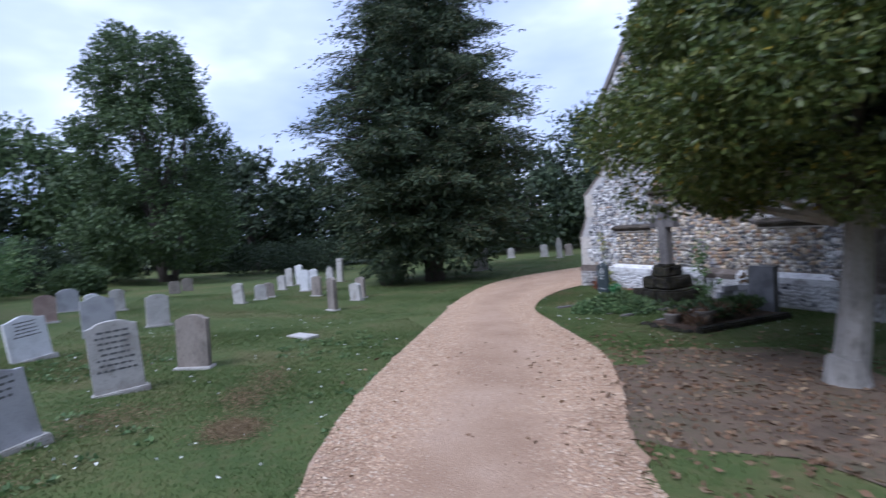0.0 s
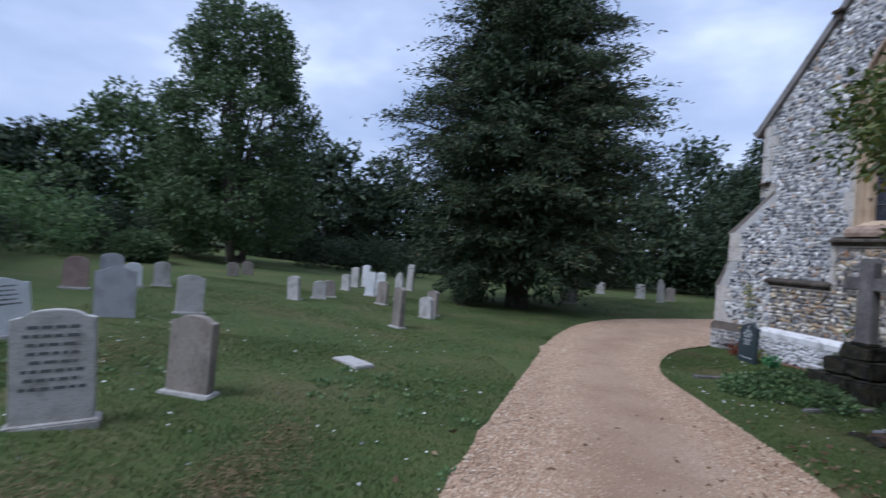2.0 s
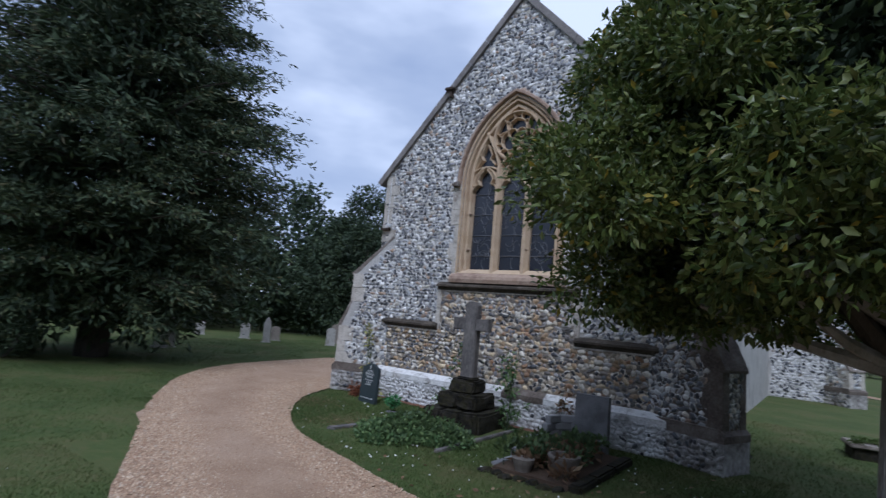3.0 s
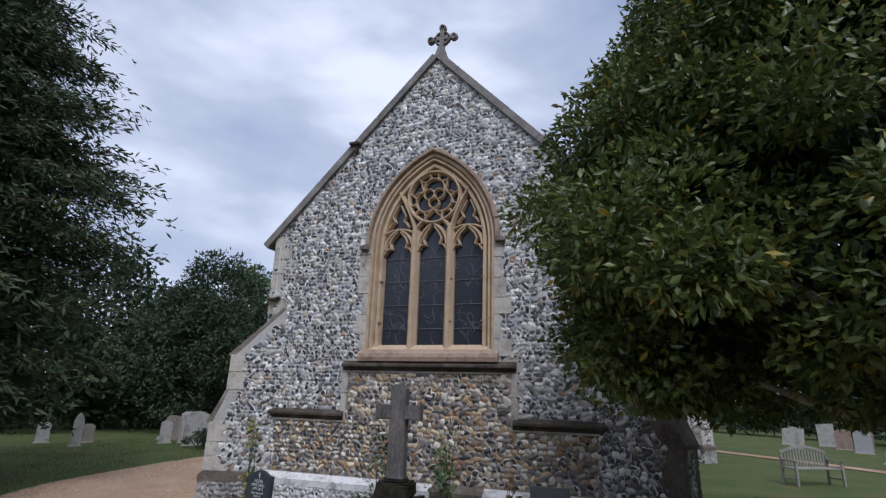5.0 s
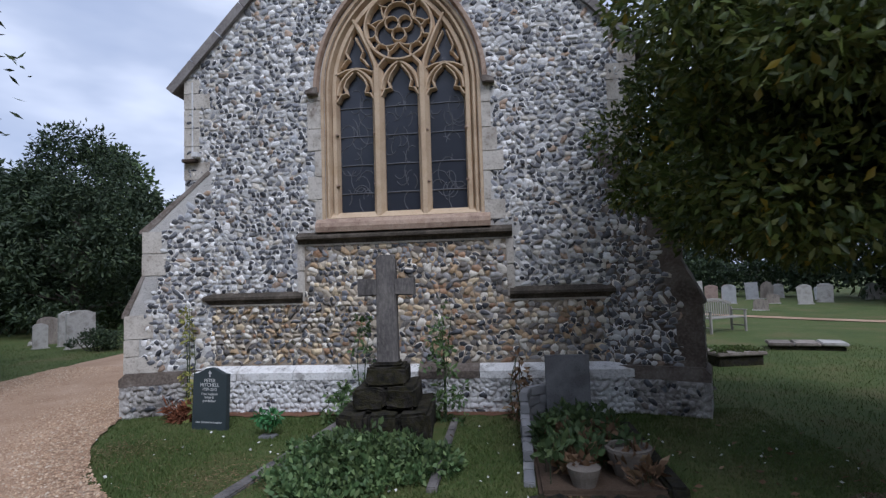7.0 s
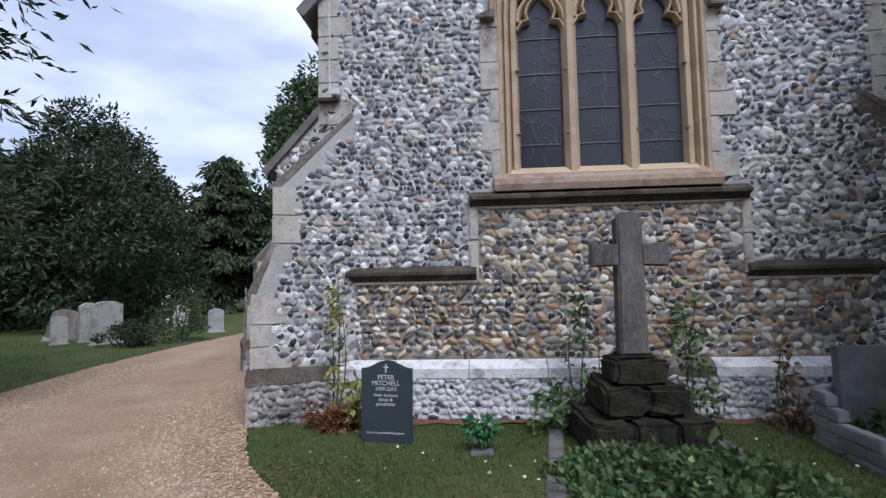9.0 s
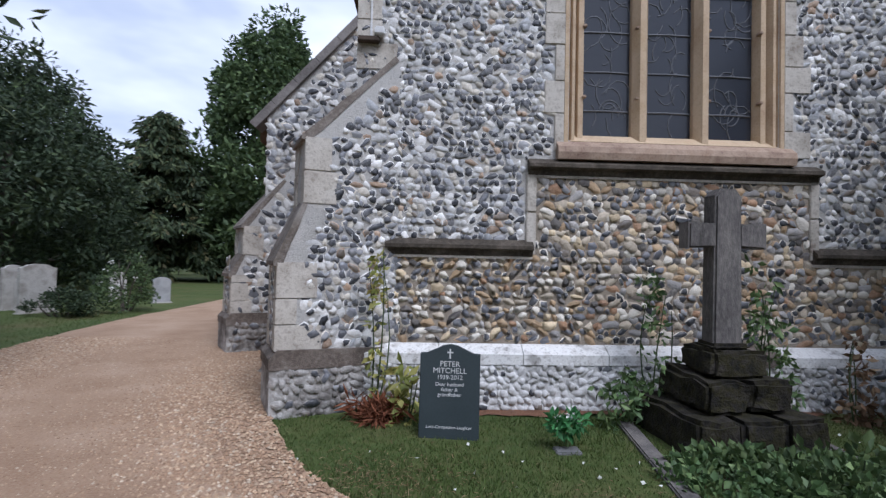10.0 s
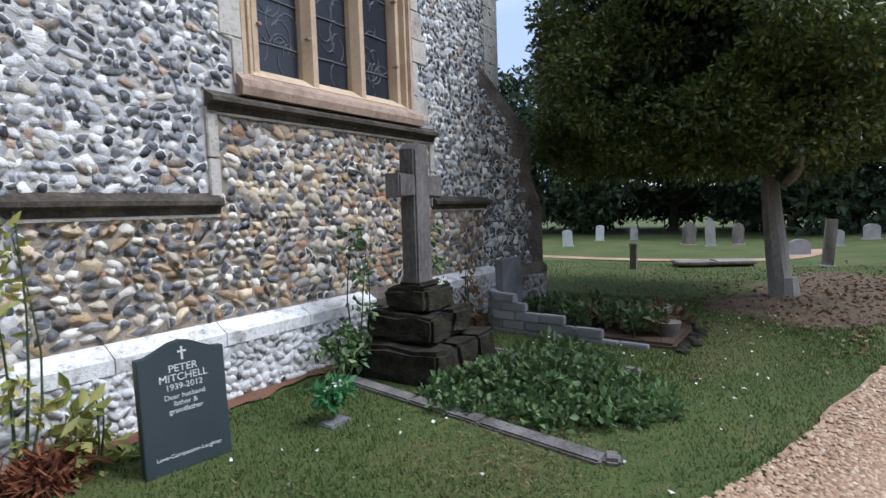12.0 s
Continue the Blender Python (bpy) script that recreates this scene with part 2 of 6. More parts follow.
M_BLADE = leafy("grass_blade", [G(0.062, 0.106, 0.026), G(0.09, 0.13, 0.035), G(0.15, 0.14, 0.058)], [(0.0, G(0.06, 0.103, 0.025)), (0.5, G(0.09, 0.132, 0.036)), (0.86, G(0.165, 0.15, 0.065))], 0.2, 0.6, own=0.45)
M_STRAW = leafy("dry_straw", [G(0.2, 0.14, 0.075), G(0.26, 0.19, 0.1)], [(0.0, G(0.17, 0.12, 0.065)), (0.4, G(0.24, 0.175, 0.095)), (0.8, G(0.3, 0.23, 0.13))], 0.15, 0.8)
M_PETAL = surface("white_petal", [(0.7, 0.7, 0.66), (0.6, 0.6, 0.55)], 5, 50, 0.7, 0.0)
M_PEBBLE = surface("gravel_pebble", [(0.326, 0.214, 0.134), (0.435, 0.300, 0.195)], 3, 60, 0.85, 0.2, 150, [(0.0, (0.326, 0.206, 0.128)), (0.35, (0.427, 0.292, 0.187)), (0.6, (0.526, 0.394, 0.269)), (0.8, (0.272, 0.171, 0.112)), (0.92, (0.563, 0.471, 0.359))], own=0.75, jitter=0.2)
M_GRAVEL = surface("gravel_bed", [(0.29, 0.183, 0.115), (0.39, 0.262, 0.172), (0.48, 0.345, 0.245)], 1.1, 55, 0.95, 0.9, 75)
M_GRASS = surface("mown_turf", [(0.05, 0.078, 0.02), (0.074, 0.1, 0.027), (0.125, 0.108, 0.046)], 0.8, 9, 0.95, 0.8, 60)
M_LITTER = surface("leaf_litter_soil", [(0.07, 0.05, 0.035), (0.15, 0.105, 0.07), (0.1, 0.085, 0.05)], 1.5, 14, 0.97, 0.8, 50)

# dark leaded glass
M_GLASS = bpy.data.materials.new("leaded_glass")
M_GLASS.use_nodes = True
_b = M_GLASS.node_tree.nodes["Principled BSDF"]
_b.inputs["Base Color"].default_value = (0.03, 0.034, 0.045, 1)
_b.inputs["Roughness"].default_value = 0.22
_v, _p, _g = (M_GLASS.node_tree.nodes.new(k) for k in ("ShaderNodeTexVoronoi", "ShaderNodeBump", "ShaderNodeNewGeometry"))
_v.inputs["Scale"].default_value = 7
M_GLASS.node_tree.links.new(_g.outputs["Position"], _v.inputs["Vector"])
M_GLASS.node_tree.links.new(_v.outputs["Color"], _p.inputs["Height"])
_p.inputs["Strength"].default_value, _p.inputs["Distance"].default_value = 0.25, 0.02
M_GLASS.node_tree.links.new(_p.outputs[0], _b.inputs["Normal"])

# ---- building helpers ----
rng = np.random.default_rng(7)


def height(x, y):
    """The ground rises gently away from the church."""
    s = max(0.0, -3.0 - y)
    return min(0.065 * s * s / (s + 1.2), 0.9)


def thing(name, label, category, at=(0, 0, 0), turn=0.0, group="", kind=""):
    ob = new(name)
    ob.matrix_world = pose(*at, 0, 0, turn)
    ob.empty_display_size = 0.1
    return tagged(ob, label, category, group, kind)


def part(name, bm, material, parent=None, label="", m=None):
    me = bpy.data.meshes.new(name)
    bm.to_mesh(me)
    bm.free()
    return placed(name, me, material, parent, label, m)


def placed(name, me, material, parent=None, label="", m=None):
    if material and not me.materials:
        me.materials.append(material)
    ob = new(name, me)
    ob.parent = parent
    if m is not None:
        ob.matrix_basis = m
    return tagged(ob, label)


def box(bm, x0, x1, y0, y1, z0, z1, bevel=0.0, m=None):
    r = bmesh.ops.create_cube(bm, size=1.0)
    vs = r["verts"]
    bmesh.ops.scale(bm, vec=(x1 - x0, y1 - y0, z1 - z0), verts=vs)
    bmesh.ops.translate(bm, vec=((x0 + x1) / 2, (y0 + y1) / 2, (z0 + z1) / 2), verts=vs)
    if bevel:
        es = list({e for v in vs for e in v.link_edges})
        vs = bmesh.ops.bevel(bm, geom=es, offset=bevel, segments=2, affect="EDGES")["verts"]
    if m is not None:
        bmesh.ops.transform(bm, matrix=m, verts=list({v for v in vs}))
    return bm


def prism(bm, outline, d0, d1, frame_m=None, bevel=0.0):
    """An outline in (x, z), extruded along y from d0 to d1."""
    a = [bm.verts.new((x, d0, z)) for x, z in outline]
    b = [bm.verts.new((x, d1, z)) for x, z in outline]
    k = len(outline)
    fs = [bm.faces.new(a), bm.faces.new(b[::-1])]
    for i in range(k):
        fs.append(bm.faces.new((a[i], b[i], b[(i + 1) % k], a[(i + 1) % k])))
    bmesh.ops.recalc_face_normals(bm, faces=fs)
    vs = a + b
    if bevel:
        es = [e for e in fs[0].edges]
        vs = list({v for f in bmesh.ops.bevel(bm, geom=es, offset=bevel, segments=2, affect="EDGES")["faces"] for v in f.verts} | {v for v in vs if v.is_valid})
    if frame_m is not None:
        bmesh.ops.transform(bm, matrix=frame_m, verts=vs)
    return bm


def sweep(bm, pts, w, y0, y1, closed=False, taper=0.6):
    """A moulded bar of width w along points (x, z) in the window's plane, its back at y1 and its narrower nose at y0."""
    k = len(pts)
    rings = []
    for i, (x, z) in enumerate(pts):
        p, q = (pts[i - 1], pts[(i + 1) % k]) if closed else (pts[max(i - 1, 0)], pts[min(i + 1, k - 1)])
        d = Vector((q[0] - p[0], 0, q[1] - p[1])).normalized()
        nrm = Vector((-d.z, 0, d.x))
        c = Vector((x, 0, z))
        ym = y0 + (y1 - y0) * 0.45
        prof = ((-w / 2, y1), (-w / 2, ym), (-w / 2 * taper * 0.5, y0), (w / 2 * taper * 0.5, y0), (w / 2, ym), (w / 2, y1))
        rings.append([bm.verts.new(c + nrm * a + Vector((0, b, 0))) for a, b in prof])
    for i in range(k if closed else k - 1):
        A, B = rings[i], rings[(i + 1) % k]
        for j in range(6):
            bm.faces.new((A[j], A[(j + 1) % 6], B[(j + 1) % 6], B[j]))
    if not closed:
        bm.faces.new(rings[0][::-1])
        bm.faces.new(rings[-1])
    bmesh.ops.recalc_face_normals(bm, faces=bm.faces[:])
    return bm


def soup(name, verts, faces, smooth=False):
    """A mesh from arrays of vertices and triangles or quads."""
    me = bpy.data.meshes.new(name)
    verts, faces = np.asarray(verts, np.float32).reshape(-1, 3), np.asarray(faces, np.int32)
    k = faces.shape[1]
    me.vertices.add(len(verts))
    me.vertices.foreach_set("co", verts.ravel())
    me.loops.add(faces.size)
    me.loops.foreach_set("vertex_index", faces.ravel())
    me.polygons.add(len(faces))
    me.polygons.foreach_set("loop_start", np.arange(0, faces.size, k, dtype=np.int32))
    if smooth:
        me.polygons.foreach_set("use_smooth", np.ones(len(faces), bool))
    me.update(calc_edges=True)
    return me


def turned(bm, rings, n=12, centre=(0, 0)):
    """A round body from (radius, z) rings."""
    loops = [[bm.verts.new((centre[0] + r * math.cos(2 * math.pi * i / n), centre[1] + r * math.sin(2 * math.pi * i / n), z)) for i in range(n)] for r, z in rings]
    for A, B in zip(loops, loops[1:]):
        for i in range(n):
            bm.faces.new((A[i], A[(i + 1) % n], B[(i + 1) % n], B[i]))
    bm.faces.new(loops[0][::-1])
    bm.faces.new(loops[-1])
    return bm


def limb(bm, p, q, r0, r1, n=7, bend=0.15, seg=5, wob=None):
    """A bent, tapering branch from p to q."""
    p, q = Vector(p), Vector(q)
    side = Vector(rng.normal(size=3)) * bend * (q - p).length
    rings = []
    for s in range(seg + 1):
        t = s / seg
        c = p.lerp(q, t) + side * math.sin(math.pi * t) * 0.5
        d = (q - p).normalized()
        u = d.orthogonal().normalized()
        v = d.cross(u)
        r = r0 + (r1 - r0) * t
        rings.append([bm.verts.new(c + (u * math.cos(a) + v * math.sin(a)) * r * (1 + 0.1 * math.sin(3 * a + s))) for a in (2 * math.pi * i / n for i in range(n))])
    for A, B in zip(rings, rings[1:]):
        for i in range(n):
            bm.faces.new((A[i], A[(i + 1) % n], B[(i + 1) % n], B[i]))
    bm.faces.new(rings[0][::-1])
    bm.faces.new(rings[-1])


def leaves(pos, out, length, width, droop=0.2, spread=0.8, fold=0.25):
    """Folded leaf blades (four triangles' worth of shape in two quads' outline) at pos, pointing roughly along out."""
    k = len(pos)
    d = out + rng.normal(size=(k, 3)) * spread
    d[:, 2] -= droop
    d /= np.linalg.norm(d, axis=1, keepdims=True) + 1e-9
    s = np.cross(d, rng.normal(size=(k, 3)))
    s /= np.linalg.norm(s, axis=1, keepdims=True) + 1e-9
    nrm = np.cross(d, s)
    L = (length * rng.uniform(0.65, 1.3, k))[:, None]
    W = (width * rng.uniform(0.7, 1.25, k))[:, None]
    a, b = pos, pos + d * L
    mid = pos + d * L * 0.5
    v = np.stack([a, mid + s * W / 2 + nrm * W * fold, b, mid - s * W / 2 + nrm * W * fold], 1)
    i = np.arange(k)[:, None] * 4
    f = np.concatenate([i + [0, 1, 2], i + [0, 2, 3]], 1).reshape(-1, 3)
    return v.reshape(-1, 3), f


def clumped(centres, radii, per, flat=0.7):
    """Leaf places and outward ways on the skins of many small clumps."""
    c = np.repeat(centres, per, 0)
    r = np.repeat(radii, per)[:, None]
    o = rng.normal(size=c.shape)
    o /= np.linalg.norm(o, axis=1, keepdims=True)
    p = c + o * r * rng.uniform(0.55, 1.05, (len(c), 1)) * np.array([1, 1, flat])
    return p, o


# ---- ground, path ----
def spline(pts, n):
    """A smooth line through points."""
    p = np.array([pts[0], *pts, pts[-1]], float)
    out = []
    for i in range(1, len(p) - 2):
        for t in np.linspace(0, 1, n, endpoint=False):
            a, b, c, d = p[i - 1:i + 3]
            out.append(0.5 * (2 * b + (c - a) * t + (2 * a - 5 * b + 4 * c - d) * t * t + (3 * b - a - 3 * c + d) * t ** 3))
    out.append(p[-2])
    return np.array(out)


PATH_LEFT = spline([(22, -13.8), (14, -11.8), (9.5, -10.4), (5.6, -9.18), (3.9, -8.55), (1.8, -7.5), (-0.9, -6.05), (-3.9, -4.4), (-6.4, -2.6), (-7.9, -0.6), (-8.6, 2.0), (-9.2, 6), (-9.3, 12), (-9.8, 24)], 8)
PATH_RIGHT = spline([(22, -10.6), (14, -9.0), (9.8, -8.1), (6.4, -7.0), (4.6, -5.85), (3.0, -4.95), (0.7, -4.27), (-1.3, -3.58), (-2.92, -2.25), (-3.75, -0.95), (-4.05, 0.4), (-4.0, 3.6), (-6.2, 10), (-7.2, 24)], 8)

xs = np.concatenate([[-900, -300, -120, -60], np.arange(-40, 40.1, 1.0), [60, 120, 300, 900]])
ys = np.concatenate([[-900, -300, -120, -60], np.arange(-40, 50.1, 1.0), [80, 150, 300, 900]])
gv = [(x, y, height(x, y) + 0.012 * math.sin(x * 1.7) * math.cos(y * 1.3) * (abs(x) < 40)) for x in xs for y in ys]
gf = [[i * len(ys) + j, (i + 1) * len(ys) + j, (i + 1) * len(ys) + j + 1, i * len(ys) + j + 1] for i in range(len(xs) - 1) for j in range(len(ys) - 1)]
ground = placed("ground", soup("ground", gv, gf, True), M_GRASS)
tagged(ground, "mown churchyard turf with dry yellowing patches", "ground", kind="structure")

across = 9
pv, pf = [], []
for i, (a, b) in enumerate(zip(PATH_LEFT, PATH_RIGHT)):
    for j in range(across):
        t = j / (across - 1)
        q = a + (b - a) * t + (rng.normal(size=2) * 0.035 if j in (0, across - 1) else 0)
        pv.append((q[0], q[1], height(*q) + 0.022 + 0.02 * math.sin(math.pi * t)))
for i in range(len(PATH_LEFT) - 1):
    for j in range(across - 1):
        k = i * across + j
        pf.append([k, k + 1, k + across + 1, k + across])
path = placed("path", soup("path", pv, pf, True), M_GRAVEL)
tagged(path, "pinkish tan gravel path curving past the church", "path", kind="structure")

# ---- the church ----
HALF, EAVE, APEX = 3.3, 4.94, 8.48
SPRING, C_OFF = 4.6, 0.76
MID, LOW = 1.5, 2.95


def arch(half, z0, n=14, c=C_OFF, spring=SPRING):
    """A pointed arch outline, from its left foot over the apex to its right foot."""
    R = half + c
    top = math.acos(c / R)
    right = [(R * math.cos(top * i / n) - c, spring + R * math.sin(top * i / n)) for i in range(n + 1)]
    left = [(-x, z) for x, z in right]
    return [(-half, z0)] + left + right[::-1][1:] + [(half, z0)]


def in_arch(x, z, half, z0):
    if z < z0 or abs(x) > half:
        return False
    return z < SPRING or (abs(x) + C_OFF) ** 2 + (z - SPRING) ** 2 < (half + C_OFF) ** 2


church = thing("church", "flint rubble church with stone dressings and a traceried window", "church")


def wall_mesh(bm, outline, hole, y0, y1):
    """A wall face with an arched hole, front and back, and the reveals."""
    for y in (y0, y1):
        o = [bm.verts.new((x, y, z)) for x, z in outline]
        es = [bm.edges.new((o[i], o[(i + 1) % len(o)])) for i in range(len(o))]
        if hole:
            h = [bm.verts.new((x, y, z)) for x, z in hole]
            es += [bm.edges.new((h[i], h[(i + 1) % len(h)])) for i in range(len(h))]
        bmesh.ops.triangle_fill(bm, edges=es, use_beauty=True)
    bm.verts.ensure_lookup_table()
    k, j = len(outline), len(hole or ())
    n = k + j
    for start, cnt in ((0, k), (k, j)):
        for i in range(cnt):
            a, b = start + i, start + (i + 1) % cnt
            bm.faces.new((bm.verts[a], bm.verts[b], bm.verts[b + n], bm.verts[a + n]))
    bmesh.ops.recalc_face_normals(bm, faces=bm.faces[:])
    return bm


GABLE = [(-HALF, -0.4), (HALF, -0.4), (HALF, EAVE), (0, APEX), (-HALF, EAVE)]
HOLE = arch(1.12, 2.74)
gable_wall = part("gable_wall", wall_mesh(bmesh.new(), GABLE, HOLE, 0.0, 0.6), M_MORTAR, church)
bm = bmesh.new()
box(bm, -HALF, -HALF + 0.6, 0.6, 5.0, -0.4, EAVE - 0.1)
part("side_wall", bm, M_MORTAR, church)
bm = bmesh.new()
box(bm, HALF - 0.6, HALF, 0.6, 5.0, -0.4, EAVE - 0.1)
part("side_wall", bm, M_MORTAR, church)
for s in (-1, 1):
    bm = bmesh.new()
    prism(bm, [(s * (HALF + 0.2), EAVE - 0.3), (s * (HALF + 0.2), EAVE - 0.15), (0, APEX - 0.12), (0, APEX - 0.3)], 0.3, 5.2)
    part("roof_slope", bm, M_ROOF, church)
# dim interior that the glass looks into
bm = bmesh.new()
box(bm, -2.85, 2.85, 0.62, 4.9, -0.3, 0.0)
part("interior_floor", bm, M_DARKSTONE, church)

# north vestry gable set back from the chancel, and the nave further west
NH, NE, NA, NY, NC = 2.5, 3.75, 6.45, 3.2, -2.62
bm = bmesh.new()
prism(bm, [(NC - NH, -0.4), (NC + NH, -0.4), (NC + NH, NE), (NC, NA), (NC - NH, NE)], NY, NY + 0.6)
part("vestry_gable_wall", bm, M_MORTAR, church)
bm = bmesh.new()
box(bm, NC - NH, NC - NH + 0.6, NY + 0.6, 14, -0.4, NE - 0.1)
part("vestry_side_wall", bm, M_MORTAR, church)
for s in (-1, 1):
    bm = bmesh.new()
    prism(bm, [(NC + s * (NH + 0.2), NE - 0.35), (NC + s * (NH + 0.2), NE - 0.15), (NC, NA - 0.12), (NC, NA - 0.35)], NY + 0.3, 14.2)
    part("vestry_roof_slope", bm, M_ROOF, church)
bm = bmesh.new()
box(bm, HALF - 0.6, HALF, 5.0, 14.0, -0.4, EAVE - 0.1)
part("side_wall", bm, M_MORTAR, church)
for s in (-1, 1):
    bm = bmesh.new()
    prism(bm, [(s * (HALF + 0.2), EAVE - 0.3), (s * (HALF + 0.2), EAVE - 0.15), (0, APEX - 0.12), (0, APEX - 0.3)], 5.2, 14.2)
    part("roof_slope", bm, M_ROOF, church)
bm = bmesh.new()
prism(bm, [(-5.6, -0.4), (5.4, -0.4), (5.4, 4.2), (0, 9.4), (-5.6, 4.2)], 14, 30)
part("nave", bm, M_MORTAR, church)
for s in (-1, 1):
    bm = bmesh.new()
    prism(bm, [(s * 5.7, 4.0), (s * 5.75, 4.15), (0, 9.6), (0, 9.42)], 13.9, 30.2)
    part("nave_roof_slope", bm, M_ROOF, church)

# coping stones up both slopes of the gables
def coping(half, eave, apex, y0, y1, n, name, mid=0.0):
    for s in (-1, 1):
        dx, dz = -s * half, apex - eave
        L = math.hypot(dx, dz)
        ux, uz = dx / L, dz / L
        nx, nz = (-uz, ux) if s > 0 else (uz, -ux)
        if nz < 0:
            nx, nz = -nx, -nz
        step = (L + 0.27) / n
        for i in range(n):
            a, b = -0.27 + i * step, -0.27 + (i + 1) * step - 0.008
            q = [(mid + s * half + ux * t + nx * h, eave + uz * t + nz * h) for t, h in ((a, -0.02), (b, -0.02), (b, 0.11), (a, 0.11))]
            bm = bmesh.new()
            prism(bm, q, y0, y1)
            part(name, bm, M_COPING, church)


coping(HALF, EAVE, APEX, -0.07, 0.62, 9, "coping_stone")
coping(NH, NE, NA, NY - 0.07, NY + 0.62, 8, "coping_stone", NC)

# stone cross on the apex
bm = bmesh.new()
prism(bm, [(-0.2, APEX - 0.05), (0.2, APEX - 0.05), (0.07, APEX + 0.3), (0.05, APEX + 0.38), (-0.05, APEX + 0.38), (-0.07, APEX + 0.3)], 0.12, 0.36)
prism(bm, [(-0.045, APEX + 0.36), (0.045, APEX + 0.36), (0.045, APEX + 0.86), (-0.045, APEX + 0.86)], 0.19, 0.29)
prism(bm, [(-0.24, APEX + 0.58), (0.24, APEX + 0.58), (0.24, APEX + 0.67), (-0.24, APEX + 0.67)], 0.2, 0.28)
for cx, cz in ((-0.25, 0.625), (0.25, 0.625), (0, 0.88)):
    sweep(bm, [(cx + 0.055 * math.cos(a), APEX + cz + 0.055 * math.sin(a)) for a in np.linspace(0, 2 * math.pi, 10, endpoint=False)], 0.05, 0.19, 0.29, True, 1.0)
sweep(bm, [(0.15 * math.cos(a), APEX + 0.625 + 0.15 * math.sin(a)) for a in np.linspace(0, 2 * math.pi, 20, endpoint=False)], 0.045, 0.2, 0.28, True, 1.0)
part("finial_cross", bm, M_COPING, church, "lichened stone cross on the gable's top")
# small iron bracket on the verge
bm = bmesh.new()
box(bm, -1.77, -1.56, -0.14, -0.02, 6.74, 6.8, 0.01)
box(bm, -1.66, -1.6, -0.1, -0.0, 6.58, 6.76, 0.01)
part("bracket", bm, M_IRON, church, "small dark iron bracket")

# ---- east window ----
window = placed("window", soup("window", [(-0.02, 0.44, 2.8), (0.02, 0.44, 2.8), (0, 0.44, 2.84)], [[0, 1, 2]]), M_DARKSTONE, church)
GY = 0.17
bm = bmesh.new()
prism(bm, arch(0.99, 2.76), GY, GY + 0.015)
glass = part("stained_glass", bm, M_GLASS, window, "dark leaded stained glass seen from outside")
# lead lines on the lights: straight bars, and curved cames that outline the figures
bm = bmesh.new()
lead = random.Random(3)
LIGHTS = ((-0.675, 0.25), (0, 0.25), (0.675, 0.25))
for cx, hw in LIGHTS:
    for z in (3.1, 3.52, 3.95, 4.38):
        sweep(bm, [(cx - hw, z), (cx, z + 0.006), (cx + hw, z)], 0.02, GY - 0.016, GY)
    for _ in range(22):
        z, x = lead.uniform(2.95, 4.5), cx + lead.uniform(-0.2, 0.2)
        a0, r = lead.uniform(0, 6.3), lead.uniform(0.06, 0.17)
        arc = [(min(max(x + r * math.cos(a0 + t), cx - hw), cx + hw), z + r * 1.5 * math.sin(a0 + t)) for t in np.linspace(0, lead.uniform(1.5, 4), 7)]
        sweep(bm, arc, 0.012, GY - 0.008, GY)
tagged(part("leading", bm, M_LEAD, glass), kind="stuff")
# moulded orders of the opening, from the glass outwards
for nm, half, w, y0, y1, tp, mat in (("inner_order", 0.985, 0.11, 0.05, 0.25, 1.0, M_BUFF), ("middle_order", 1.075, 0.085, 0.0, 0.2, 0.7, M_BUFF), ("outer_order", 1.15, 0.09, -0.02, 0.15, 0.9, M_BUFF)):
    part(nm, sweep(bmesh.new(), arch(half, 2.7), w, y0, y1, False, tp), mat, window)
# dressed blocks down both jambs
rj = random.Random(19)
for s in (-1, 1):
    z = 2.62
    while z < SPRING - 0.02:
        h = min(rj.uniform(0.26, 0.46), SPRING - z)
        w = rj.choice((1.27, 1.3, 1.38, 1.46))
        bm = box(bmesh.new(), *sorted((s * 1.17, s * w)), -0.016 - rj.uniform(0, 0.006), 0.2, z + 0.003, z + h - 0.003, 0.006)
        part("jamb_block", bm, M_ASHLAR, window)
        z += h
# hood mould with stops
hood = arch(1.235, SPRING)
part("hood_mould", sweep(bmesh.new(), hood[1:-1], 0.085, -0.09, 0.03, False, 1.1), M_SILL, window)
for s in (-1, 1):
    bm = bmesh.new()
    prism(bm, [(s * 1.2, SPRING - 0.05), (s * 1.37, SPRING - 0.045), (s * 1.37, SPRING + 0.01), (s * 1.27, SPRING + 0.05), (s * 1.2, SPRING + 0.05)], -0.11, 0.0, None, 0.008)
    part("label_stop", bm, M_DARKSTONE, window)
# mullions with a rounded nose, and iron saddle-bar ends beside the lights
for s in (-1, 1):
    bm = bmesh.new()
    sweep(bm, [(s * 0.336, 2.74), (s * 0.336, 3.4), (s * 0.336, 4.1), (s * 0.336, 4.9)], 0.17, 0.01, 0.22, False, 0.75)
    part("mullion", bm, M_BUFF, window)
    for x in (0.385, 0.95):
        for z in (3.2, 3.95):
            part("saddle_bar_end", box(bmesh.new(), s * x - 0.022, s * x + 0.022, 0.02, 0.1, z, z + 0.03, 0.008), M_SILL, window)
circ = lambda cx, cz, r, a0, a1, n=14: [(cx + r * math.cos(radians(a)), cz + r * math.sin(radians(a))) for a in np.linspace(a0, a1, n)]


